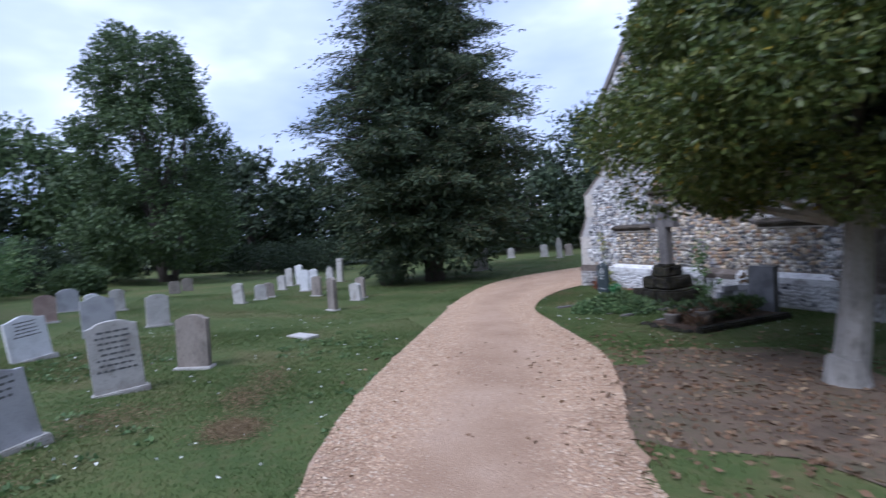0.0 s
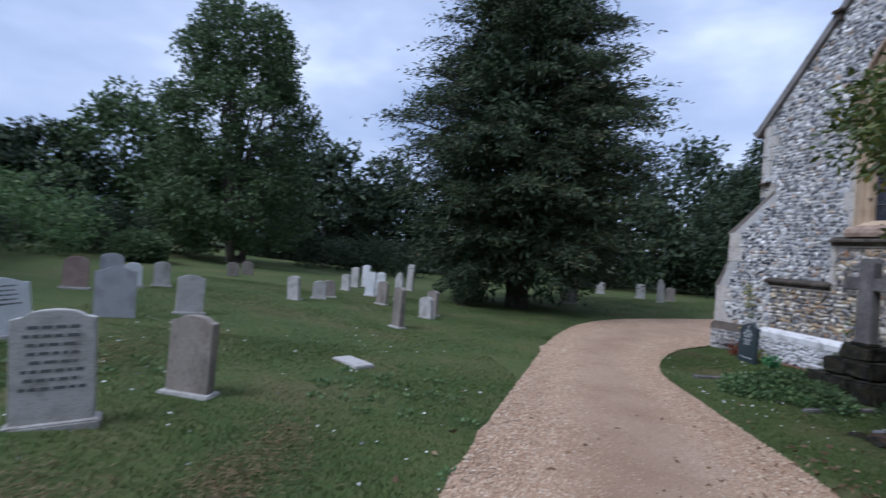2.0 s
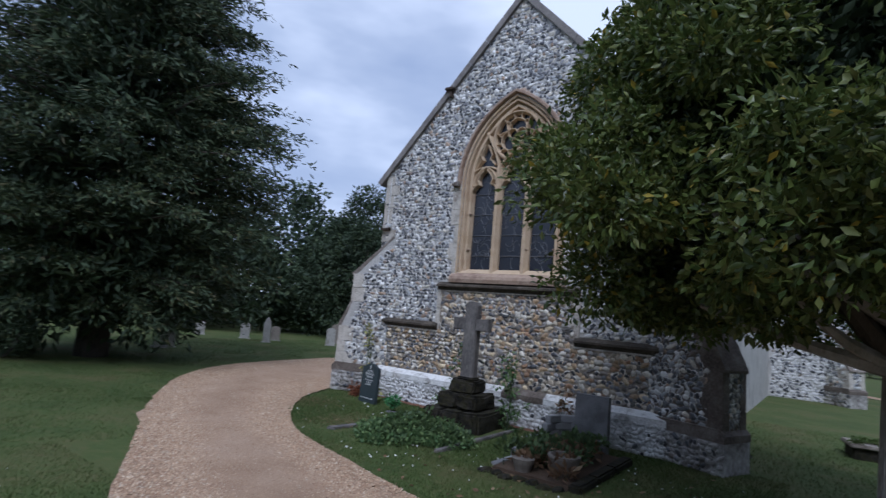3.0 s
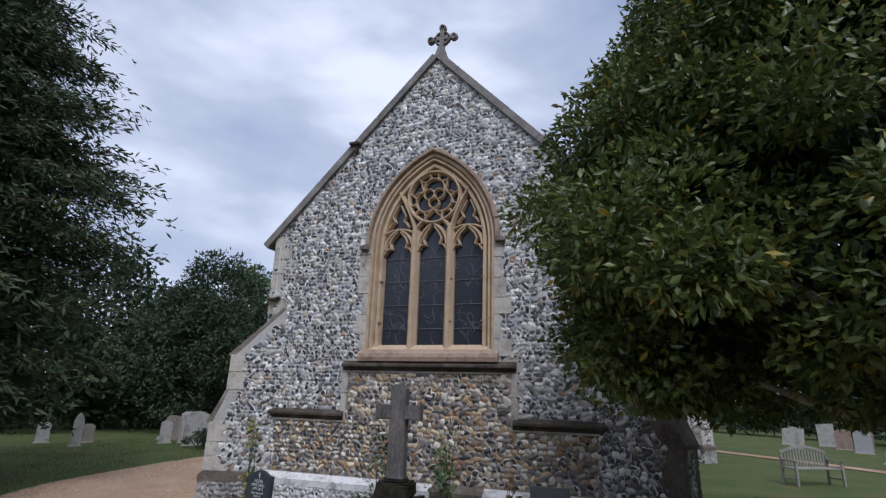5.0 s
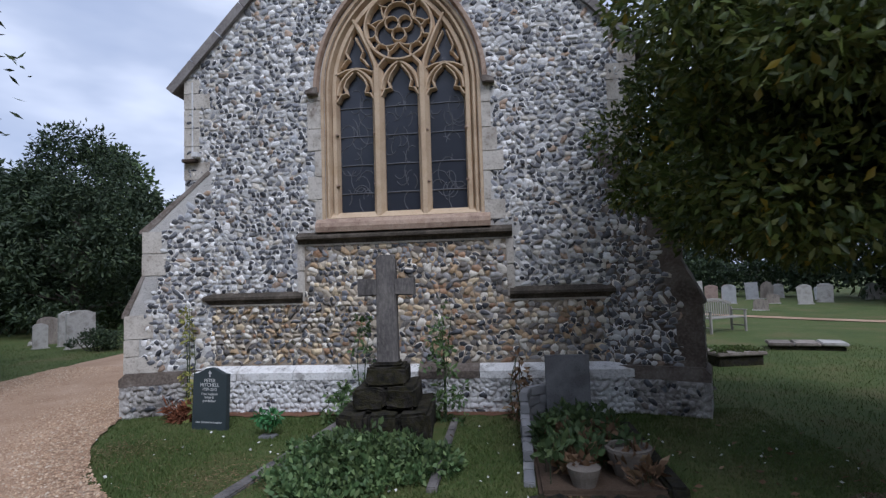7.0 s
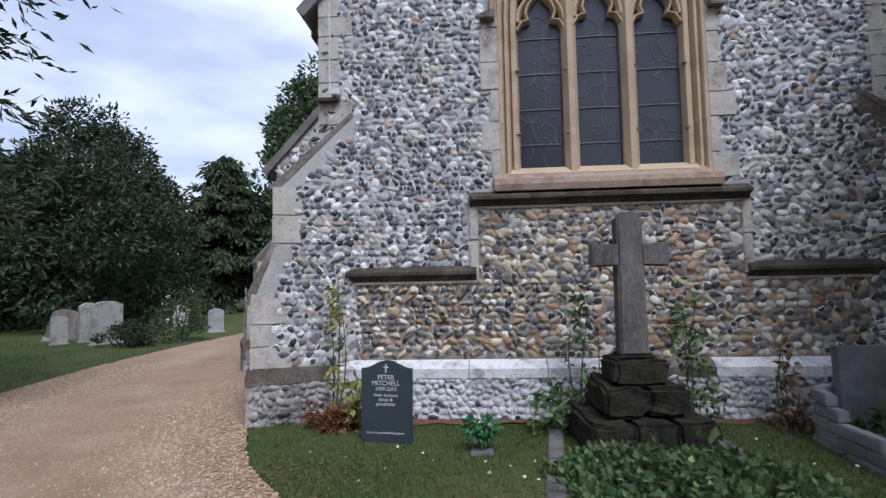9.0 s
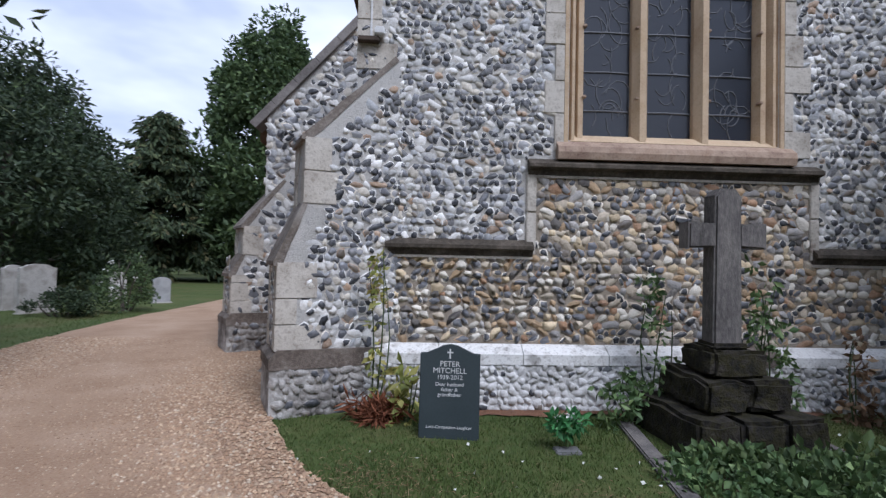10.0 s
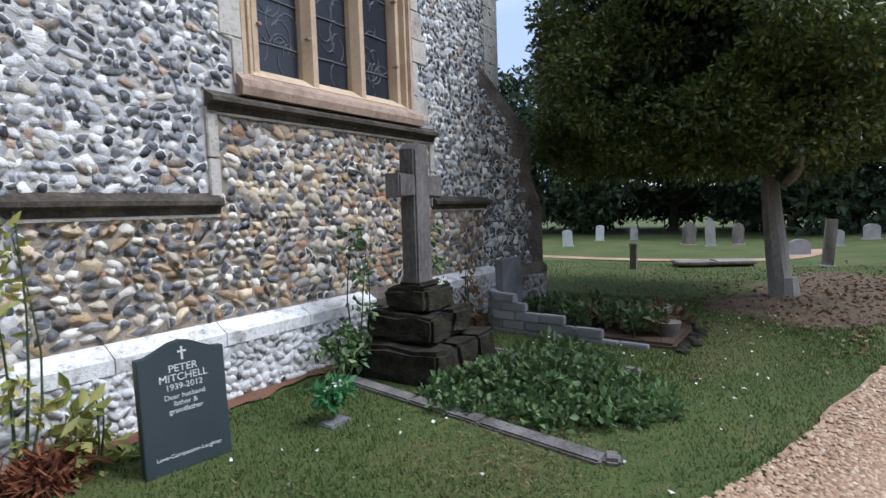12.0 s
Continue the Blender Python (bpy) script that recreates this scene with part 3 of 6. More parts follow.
def light_head(cx, hw, spring, rise, w):
    """Pointed head of one light, its two arcs and the cusps that make it a trefoil."""
    out = []
    c = (rise * rise - hw * hw) / (2 * hw)
    R = hw + c
    top = math.atan2(rise, c)
    for s in (-1, 1):
        out.append(([(cx + s * (R * math.cos(top * i / 8) - c), spring + R * math.sin(top * i / 8)) for i in range(9)], w))
        out.append(([(cx + s * (hw + 0.01), spring - 0.1), (cx + s * hw * 0.82, spring + 0.005), (cx + s * hw * 0.52, spring + 0.02), (cx + s * hw * 0.64, spring + 0.12), (cx + s * hw * 0.5, spring + 0.22), (cx + s * hw * 0.12, spring + rise * 0.86)], 0.05))
    return out


bars = light_head(0, 0.27, 4.6, 0.42, 0.08) + light_head(-0.66, 0.27, 4.56, 0.38, 0.07) + light_head(0.66, 0.27, 4.56, 0.38, 0.07)
for pts, w in bars:
    part("cusp" if w < 0.06 else "light_head", sweep(bmesh.new(), pts, w, 0.05, 0.2), M_BUFF, window)
# the rose: a ring, three large foils with split cusps, and a small trefoil at its heart
CZ, CR = 5.54, 0.5
polar = lambda r, a: (r * math.cos(radians(a)), CZ + r * math.sin(radians(a)))
part("rose_ring", sweep(bmesh.new(), circ(0, CZ, CR, 0, 360, 41)[:-1], 0.075, 0.03, 0.2, True), M_BUFF, window)
for k in range(3):
    a = 90 + 120 * k
    cx, cz = polar(0.17, a)
    part("rose_foil", sweep(bmesh.new(), circ(cx, cz, 0.2, a - 100, a + 100, 15), 0.04, 0.06, 0.2), M_BUFF, window)
    for d in (-1, 1):
        for pts, w in ((((0.49, 12), (0.4, 10), (0.345, 16)), 0.045), (((0.49, 40), (0.41, 38), (0.33, 26)), 0.04), (((0.41, 38), (0.34, 46), (0.24, 60)), 0.035)):
            part("rose_cusp", sweep(bmesh.new(), [polar(r, a + d * q) for r, q in pts], w, 0.06, 0.2), M_BUFF, window)
    cx, cz = polar(0.115, a + 60)
    part("rose_eyelet", sweep(bmesh.new(), circ(cx, cz, 0.1, 0, 360, 17)[:-1], 0.035, 0.06, 0.2, True), M_BUFF, window)
for s in (-1, 1):
    bm = bmesh.new()
    # side branches from the mullion heads up to the arch, and the cusped eyelet beside each
    sweep(bm, [(s * 0.336, 4.8), (s * 0.37, 5.0), (s * 0.45, 5.22), (s * 0.56, 5.46), (s * 0.68, 5.68)], 0.085, 0.03, 0.2)
    sweep(bm, [(s * 0.336, 4.8), (s * 0.31, 4.95), (s * 0.2, 5.08)], 0.085, 0.03, 0.2)
    sweep(bm, [(s * 0.96, 4.86), (s * 0.8, 4.93), (s * 0.66, 4.95), (s * 0.52, 4.93), (s * 0.4, 4.88)], 0.06, 0.05, 0.2)
    for d in (-1, 1):
        sweep(bm, [(s * 0.67 + d * 0.2, 4.98), (s * 0.67 + d * 0.13, 5.08), (s * 0.67 + d * 0.09, 5.1), (s * 0.67 + d * 0.13, 5.2), (s * 0.68 + d * 0.03, 5.42)], 0.045, 0.06, 0.2)
    part("tracery_branch", bm, M_BUFF, window)
# buff splay under the lights, stained sloping sill below it
swap_x = Matrix(((0, 1, 0, 0), (1, 0, 0, 0), (0, 0, 1, 0), (0, 0, 0, 1)))
part("sill_splay", prism(bmesh.new(), [(0.2, 2.83), (0.1, 2.82), (-0.015, 2.73), (0.2, 2.68)], -1.1, 1.1, swap_x), M_BUFF, window)
bm = bmesh.new()
prism(bm, [(0.2, 2.74), (-0.0, 2.735), (-0.1, 2.66), (-0.115, 2.6), (-0.1, 2.53), (0.2, 2.52)], -1.25, 1.25, swap_x)
part("sill", bm, M_SILL, window, "sloping stained stone sill")


def string_course(x0, x1, z, depth=0.1):
    bm = bmesh.new()
    q = [(-depth, z + 0.0), (-depth, z + 0.035), (-0.0, z + 0.1), (0.05, z + 0.1), (0.05, z - 0.07), (-0.035, z - 0.07), (-0.05, z - 0.02)]
    prism(bm, q, x0, x1, Matrix(((0, 1, 0, 0), (1, 0, 0, 0), (0, 0, 1, 0), (0, 0, 0, 1))))
    ob = part("string_course", bm, M_SOOT, church, "blackened stone string course")
    part("fillet", box(bmesh.new(), x0, x1, -0.03, 0.05, z - 0.1, z - 0.072, 0.004), M_ASHLAR, ob)


string_course(-MID - 0.04, MID + 0.04, 2.44, 0.12)
string_course(-LOW - 0.03, -MID + 0.02, 1.6)
string_course(MID - 0.02, LOW - 0.07, 1.58)
for s in (-1, 1):
    for z0, z1 in ((1.55, 1.98), (1.99, 2.4)):
        bm = bmesh.new()
        box(bm, s * MID - 0.05, s * MID + 0.05, -0.03, 0.06, z0, z1, 0.008)
        part("jamb_stone", bm, M_ASHLAR, church)

# plinth along the foot of the wall: whitened chamfer course over limewashed flint
bm = bmesh.new()
prism(bm, [(-0.16, -0.4), (0.02, -0.4), (0.02, 0.46), (-0.16, 0.46)], -HALF, HALF, Matrix(((0, 1, 0, 0), (1, 0, 0, 0), (0, 0, 1, 0), (0, 0, 0, 1))))
part("plinth_base", bm, M_LIME, church)
stone_x = -HALF + 0.1
k = 0
rr = random.Random(5)
while stone_x < HALF - 0.1:
    w = rr.uniform(0.5, 0.95)
    x1 = min(stone_x + w, HALF - 0.1)
    bm = bmesh.new()
    prism(bm, [(-0.18, 0.46), (0.02, 0.46), (0.02, 0.64), (-0.04, 0.64), (-0.18, 0.56)], stone_x + 0.004, x1 - 0.004, Matrix(((0, 1, 0, 0), (1, 0, 0, 0), (0, 0, 1, 0), (0, 0, 0, 1))))
    part("plinth_stone", bm, M_DARKSTONE if k in (4, 9) else M_WHITE, church)
    stone_x, k = x1, k + 1

# small floodlight and its cable on the gable's corner
lamp = thing("floodlight", "small white floodlight on a dark bracket with a cable", "lamp", (-3.1, 0, 0))
part("bracket", box(bmesh.new(), -0.2, 0.02, -0.1, 0.0, 3.66, 3.71, 0.008), M_IRON, lamp)
part("housing", box(bmesh.new(), -0.03, 0.07, -0.13, -0.02, 3.72, 3.8, 0.012), M_GRAVE_WHITE, lamp)
part("cable", box(bmesh.new(), -0.08, -0.06, -0.03, -0.01, 3.71, 4.9, 0.004), M_GRAVE_WHITE, lamp)

# ---- diagonal buttresses ----
STAGES = [(0.0, 0.83), (0.5, 0.83), (0.6, 0.8), (1.43, 0.79), (1.98, 0.57), (2.62, 0.56), (3.5, -0.3), (3.52, -0.32), (3.6, -0.36)]


def buttress_at(parent, base, yaw, stages=STAGES, thick=0.58, scale=1.0, label="stepped flint buttress with stone quoins", cap=None, stone=None):
    """A stepped buttress leaning on a corner; its outward way is local -y."""
    m = pose(*base, 0, 0, yaw)
    prof = [(0.55, -0.4)] + [(-l * scale, z if z else -0.4) for z, l in stages] + [(0.55, stages[-1][0] + 0.1)]
    t = thick / 2
    bm = bmesh.new()
    swap = Matrix(((0, 1, 0, 0), (1, 0, 0, 0), (0, 0, 1, 0), (0, 0, 0, 1)))
    prism(bm, prof, -t, t, swap)
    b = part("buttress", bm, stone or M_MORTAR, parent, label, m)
    # weathering slopes
    for i, j in ((3, 4), (5, 6)):
        (z0, l0), (z1, l1) = stages[i], stages[j]
        bm = bmesh.new()
        q = [(-l0 * scale - 0.05, z0 - 0.035), (-l0 * scale - 0.05, z0 + 0.005), (-l1 * scale, z1 + 0.03), (-l1 * scale + 0.03, z1 - 0.01), (-l0 * scale + 0.03, z0 - 0.035)]
        prism(bm, q, -t - 0.008, t + 0.008, swap)
        bmesh.ops.subdivide_edges(bm, edges=bm.edges[:], cuts=4, use_grid_fill=True)
        for v in bm.verts:
            v.co += Vector(noise.noise_vector(v.co * 7 + Vector(base))) * 0.012
        part("weathering", bm, cap or M_BUTTCAP, b)
    # plinth course
    bm = bmesh.new()
    l = stages[0][1] * scale
    prism(bm, [(-l - 0.03, 0.44), (0.5, 0.44), (0.5, 0.6), (-l + 0.05, 0.62), (-l - 0.03, 0.54)], -t - 0.05, t + 0.05, swap)
    part("plinth_course", bm, M_DARKSTONE, b)
    bm = bmesh.new()
    prism(bm, [(-l - 0.02, -0.4), (0.5, -0.4), (0.5, 0.44), (-l - 0.02, 0.44)], -t - 0.04, t + 0.04, swap)
    part("plinth_base", bm, M_BUTTPLINTH, b)
    # quoins up the outer corners
    rq = random.Random(int(yaw) + 11)
    for (z0, l0), (z1, l1) in ((stages[2], stages[3]), (stages[4], stages[5])):
        z, flip = z0, 0
        while z < z1 - 0.1:
            h = min(rq.uniform(0.24, 0.36), z1 - z)
            f = (z - z0) / (z1 - z0)
            ll = (l0 + (l1 - l0) * f) * scale
            for s in (-1, 1):
                w = rq.choice((0.3, 0.36, 0.42)) if (flip + (s > 0)) % 2 else rq.choice((0.14, 0.18, 0.24))
                bm = bmesh.new()
                box(bm, *sorted((s * (t + 0.012), s * (t - 0.16))), -ll - 0.012, -ll + w, z + 0.004, z + h - 0.004, 0.006)
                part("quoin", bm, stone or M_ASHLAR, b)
            z, flip = z + h, flip + 1
    return b, m


BUTTS = []
for base, yaw in (((-3.3, 0.125, 0), -68), ((3.2, 0.125, 0), 68)):
    # right buttress: stained stone, its dark colour also carries the holly's shade
    stained_shaded = yaw > 0
    BUTTS.append(buttress_at(church, base, yaw, cap=M_DARKSTONE if stained_shaded else None, stone=M_DARKSTONE if stained_shaded else None, label="stepped buttress with blackened caps, tree shade in its dark stone" if stained_shaded else "stepped flint buttress with stone quoins"))
NAVE_STAGES = [(0.0, 0.7), (0.45, 0.7), (0.55, 0.66), (1.2, 0.65), (1.5, 0.5), (1.95, 0.49), (2.7, -0.1), (2.75, -0.12), (2.9, -0.2)]
for base, yaw in (((NC - NH + 0.1, NY + 0.1, 0), -60), ((5.35, 14.05, 0), 45)):
    BUTTS.append(buttress_at(church, base, yaw, NAVE_STAGES))

# quoins on the gable's upper corners, and blocks beside the window
rq = random.Random(9)
z = 3.4
while z < EAVE - 0.1:
    h = rq.uniform(0.22, 0.34)
    for s in (-1, 1):
        w = rq.choice((0.24, 0.4))
        bm = bmesh.new()
        box(bm, *sorted((s * (HALF + 0.012), s * (HALF - w))), -0.014, 0.3, z + 0.004, min(z + h, EAVE) - 0.004, 0.006)
        part("quoin", bm, M_ASHLAR, church)
    z += h
# ---- flints: knapped and rounded nodules set in rough courses ----
def flint_field(u0, u1, z0, z1, keep, size=0.085, seed=1):
    """Places (u, z, width, height) of nodules laid in wavering courses."""
    r = random.Random(seed)
    out, z = [], z0
    while z < z1:
        h = size * r.uniform(0.72, 1.0)
        u = u0 + r.uniform(-0.05, 0)
        while u < u1:
            w = size * r.choice((0.5, 0.65, 0.8, 0.95, 1.05, 1.2, 1.45, 1.8)) * r.uniform(0.85, 1.1)
            c = u + w / 2
            if keep(c, z + h / 2):
                out.append((c, z + h / 2 + r.uniform(-0.018, 0.018), w, h * r.uniform(0.8, 1.25)))
            u += w * r.uniform(0.9, 1.06)
        z += h * 0.97
    return out


def flint_shape(n=7):
    """One nodule: rough rim, shoulder, and a broken face that is nearly flat and tips a little."""
    a = np.linspace(0, 2 * math.pi, n, endpoint=False) + rng.uniform(-0.3, 0.3, n)
    rim = rng.uniform(0.72, 1.25, n)
    sh = rim * rng.uniform(0.6, 0.93, n)
    tip = rng.uniform(-0.8, 0.8, 2)
    off = rng.uniform(-0.12, 0.12, 2)
    v = [(rim[i] * math.cos(a[i]) / 2, 0.3, rim[i] * math.sin(a[i]) / 2) for i in range(n)]
    for i in range(n):
        x, z = sh[i] * math.cos(a[i]) / 2 + off[0], sh[i] * math.sin(a[i]) / 2 + off[1]
        v.append((x, -0.72 - rng.uniform(0, 0.16) + tip[0] * x + tip[1] * z, z))
    v.append((off[0], -0.95, off[1]))
    f = []
    for i in range(n):
        j = (i + 1) % n
        f += [(i, j, n + j), (i, n + j, n + i), (n + i, n + j, 2 * n)]
    return np.array(v), np.array(f)


SHAPES = [flint_shape() for _ in range(40)]


def flint_mesh(name, field, m=Matrix.Identity(4), proud=0.0135, core=0.5):
    """All nodules of a field in one mesh; a share of them shows a dark broken face inside a pale rim."""
    V, F, I, base = [], [], [], 0
    R = np.array(m)
    for c, z, w, h in field:
        v, f = SHAPES[rng.integers(len(SHAPES))]
        t = rng.uniform(-1.0, 1.0)
        p = v * np.array([w * 1.2, proud * rng.uniform(0.35, 1.3), h * 1.24])
        x = p[:, 0] * math.cos(t) - p[:, 2] * math.sin(t)
        zz = p[:, 0] * math.sin(t) + p[:, 2] * math.cos(t)
        V.append(np.stack([x + c, p[:, 1], zz + z], 1))
        F.append(f + base)
        I.append(np.tile([0, 0, 1 if rng.uniform() < core else 0], len(f) // 3))
        base += len(v)
    V = np.concatenate(V)
    V = V @ R[:3, :3].T + R[:3, 3]
    me = soup(name, V, np.concatenate(F))
    me.polygons.foreach_set("material_index", np.concatenate(I).astype(np.int32))
    return me


def flints(name, me, rim, parent, label=""):
    me.materials.append(rim)
    me.materials.append(M_FLINT_CORE)
    return tagged(placed(name, me, None, parent, label), kind="stuff")


def gable_line(x, half, eave, apex):
    return apex - abs(x) * (apex - eave) / half


in_low = lambda x, z: z < 1.55 and abs(x) < LOW or z < 2.38 and abs(x) < MID - 0.05


def keep_upper(x, z):
    if abs(x) > HALF - 0.05 or z > gable_line(x, HALF, EAVE, APEX) - 0.06 or z < 0.64:
        return False
    if in_low(x, z) or in_arch(x, z, 1.3 if z < SPRING else 1.27, 2.4):
        return False
    if abs(x) < MID + 0.05 and 2.35 < z < 2.56 or MID - 0.06 < abs(x) < MID + 0.06 and 1.5 < z < 2.5 or abs(x) < LOW and 1.53 < z < 1.7:
        return False
    return True


upper = flint_field(-HALF, HALF, 0.66, APEX, keep_upper, 0.082, 2)
flints("flintwork", flint_mesh("flintwork", upper), M_FLINT, church, "pale and dark knapped flints in lime mortar")
low = flint_field(-LOW, LOW, 0.66, 2.4, lambda x, z: in_low(x, z), 0.088, 3)
near = sorted((p for p in low if -2.9 < p[0] < -0.4 and 0.66 < p[1] < 1.56), key=lambda p: (p[0] + 2.0) ** 2 + (p[1] - 1.1) ** 2)[:290]
near_set = set(near)
flints("old_flintwork", flint_mesh("old_flintwork", [p for p in low if p not in near_set], Matrix.Translation((0, -0.008, 0)), 0.0145, 0.4), M_FLINT_WARM, church, "rusty and cream field flints in earthy mortar")
bm = bmesh.new()
prism(bm, [(-LOW, 0.5), (LOW, 0.5), (LOW, 1.58), (MID, 1.58), (MID, 2.42), (-MID, 2.42), (-MID, 1.58), (-LOW, 1.58)], -0.006, 0.02)
part("old_wall_face", bm, M_MORTAR_WARM, church)
plinth_f = flint_field(-HALF, HALF, 0.0, 0.4, lambda x, z: True, 0.08, 4)
flints("plinth_flintwork", flint_mesh("plinth_flintwork", plinth_f, Matrix.Translation((0, -0.16, 0)), 0.024, 0.14), M_LIME, church, "limewashed flints of the plinth")
nave_f = flint_field(-5.1, -3.25, 0.0, 6.2, lambda x, z: z < gable_line(x - NC, NH, NE, NA) - 0.1, 0.12, 6)
flints("vestry_flintwork", flint_mesh("vestry_flintwork", nave_f, Matrix.Translation((0, NY, 0))), M_FLINT, church)
nave_f = flint_field(3.4, 5.4, 0.0, 5.5, lambda x, z: z < 9.4 - x * 0.96 - 0.1, 0.13, 7)
flints("nave_flintwork", flint_mesh("nave_flintwork", nave_f, Matrix.Translation((0, 14, 0))), M_LIME, church)
side_f = flint_field(0.1, 4.9, 0.0, EAVE - 0.15, lambda x, z: True, 0.12, 8)
flints("side_flintwork", flint_mesh("side_flintwork", side_f, Matrix.Translation((-HALF, 0, 0)) @ pose(0, 0, 0, 0, 0, -90) @ Matrix.Scale(-1, 4, (1, 0, 0))), M_FLINT, church)


def stage_len(stages, z):
    for (z0, l0), (z1, l1) in zip(stages, stages[1:]):
        if z0 <= z <= z1:
            return l0 + (l1 - l0) * (z - z0) / max(z1 - z0, 1e-6)
    return 0.0


for k, (b, m) in enumerate(BUTTS):
    st = STAGES if k < 2 else NAVE_STAGES
    t = 0.29
    size = 0.085 if k < 2 else 0.12
    for s in (-1, 1):
        if k == 2 and s < 0 or k == 3 and s > 0:
            continue
        f = flint_field(-1.2, 0.5, 0.62, 3.55 if k < 2 else 3.9, lambda u, z: u > -stage_len(st, z) + (0.24 if k < 2 else 0.12), size, 20 + k)
        if f:
            side = Matrix.Translation((s * t, 0, 0)) @ pose(0, 0, 0, 0, 0, s * 90)
            if s < 0:
                side = side @ Matrix.Scale(-1, 4, (1, 0, 0))
            flints("buttress_facing", flint_mesh("buttress_facing", f, side), M_FLINT, b)
        f = flint_field(-1.14, 0.45, 0.0, 0.4, lambda u, z: u > -st[0][1] + 0.02, size, 30 + k)
        side = Matrix.Translation((s * (t + 0.04), 0, 0)) @ pose(0, 0, 0, 0, 0, s * 90)
        if s < 0:
            side = side @ Matrix.Scale(-1, 4, (1, 0, 0))
        flints("plinth_facing", flint_mesh("plinth_facing", f, side, 0.022, 0.25), M_BUTTPLINTH, b)
    f = flint_field(-0.12, 0.12, 0.62, 1.4, lambda u, z: True, size, 40 + k)
    flints("end_facing", flint_mesh("end_facing", f, Matrix.Translation((0, -st[2][1], 0))), M_FLINT, b)

# ---- trees, shrubs and hedges ----
def foliage(name, pos, out, length, width, material, parent, droop=0.2, spread=0.8, label=""):
    v, f = leaves(pos, out, length, width, droop, spread)
    return placed(name, soup(name, v, f), material, parent, label)


def crown_points(n, profile, z0, z1, seed, skin=0.45):
    """Clump centres in a crown whose radius at each height share is profile(share), thinned into lobes."""
    r = np.random.default_rng(seed)
    lobes = r.normal(size=(9, 3))
    lobes /= np.linalg.norm(lobes, axis=1, keepdims=True)
    pts = []
    while len(pts) < n:
        s = r.uniform(0, 1)
        a = r.uniform(0, 2 * math.pi)
        d = np.array([math.cos(a), math.sin(a), (s - 0.5) * 1.5])
        lump = 0.8 + 0.26 * max(0.0, float((lobes @ d).max())) + 0.06 * math.sin(5 * a + 9 * s)
        R = profile(s) * lump
        if r.uniform() > R / 1.0 / max(profile(0.35), 0.01) * 1.15:
            continue
        q = R * math.sqrt(r.uniform(skin, 1.0))
        pts.append((q * math.cos(a), q * math.sin(a), z0 + (z1 - z0) * s))
    return np.array(pts)


def tree(name, label, at, h, r, low, material, bark, clumps, per, leaf, seed, stems=1, trunk=0.2, profile=None, wide=0.5, group="", clump_r=None, drift=(0, 0), turn=None):
    """A tree: tapered trunk with limbs, and a crown of leafy clumps with gaps between."""
    global rng
    rng = np.random.default_rng(seed)
    t = thing(name, label, "tree", (at[0], at[1], height(*at[:2])), rng.uniform(0, 360) if turn is None else turn, group)
    profile = profile or (lambda s: r * (0.45 + 0.55 * math.sin(math.pi * min(1, s * 0.8 + 0.25))) * (1 - 0.55 * s ** 3))
    c = crown_points(clumps, profile, low, h, seed)
    c[:, :2] += drift
    bm = bmesh.new()
    for k in range(stems):
        a = 2 * math.pi * k / stems
        o = (0.22 * math.cos(a) * (stems > 1), 0.22 * math.sin(a) * (stems > 1))
        top = (o[0] * 6, o[1] * 6, low + (h - low) * 0.7)
        limb(bm, (o[0], o[1], -0.2), top, trunk / math.sqrt(stems), 0.03, 9, 0.05, 8)
    for q in c[:: max(1, len(c) // 14)]:
        z = low * 0.8 + (q[2] - low) * 0.35
        limb(bm, (0, 0, max(0.6, z)), (q[0] * 0.6, q[1] * 0.6, z + (q[2] - z) * 0.75), trunk * 0.4, 0.02, 6, 0.12, 4)
    # flared root foot
    turned(bm, [(trunk * 1.5, -0.1), (trunk * 1.25, 0.05), (trunk * 1.0, 0.3)], 10)
    wood = part("trunk", bm, bark, t)
    if stems > 1 or name == "dark_yew":
        tagged(wood, kind="stuff")
    cr = clump_r or r * 0.22
    p, o = clumped(c, rng.uniform(0.6, 1.3, len(c)) * cr, per)
    crown = foliage("crown", p, o, leaf, leaf * wide, material, t)
    return t


holly_profile = lambda s: float(np.interp(s, [0, 0.05, 0.15, 0.32, 0.5, 0.66, 0.85, 1.0], [1.8, 2.45, 2.65, 2.4, 1.9, 1.45, 0.8, 0.15]))
holly = tree("holly_tree", "dense glossy evergreen holly with a pale forking trunk", (5.42, -3.67), 8.6, 3.0, 2.05, M_HOLLY, M_BARK_PALE, 380, 560, 0.088, 21, trunk=0.17, profile=holly_profile, wide=0.46, clump_r=0.46, drift=(-0.25, 1.05), turn=0)
# darker leaves inside the holly: the crown's inner shade put into leaf colour
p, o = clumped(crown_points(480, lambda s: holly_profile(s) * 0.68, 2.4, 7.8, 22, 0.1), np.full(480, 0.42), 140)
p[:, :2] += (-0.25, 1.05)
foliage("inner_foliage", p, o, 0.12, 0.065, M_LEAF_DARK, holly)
# low limbs under the crown
for x, y, z in ((-1.6, 0.9, 2.9), (-0.8, 2.1, 3.2), (1.2, 1.4, 3.0), (0.9, -0.9, 2.9), (-1.3, -0.4, 3.1)):
    bm = bmesh.new()
    limb(bm, (0, 0, 1.75), (x * 0.8, y * 0.8, z + 0.4), 0.08, 0.03, 7, 0.08, 5)
    part("limb", bm, M_BARK, holly)


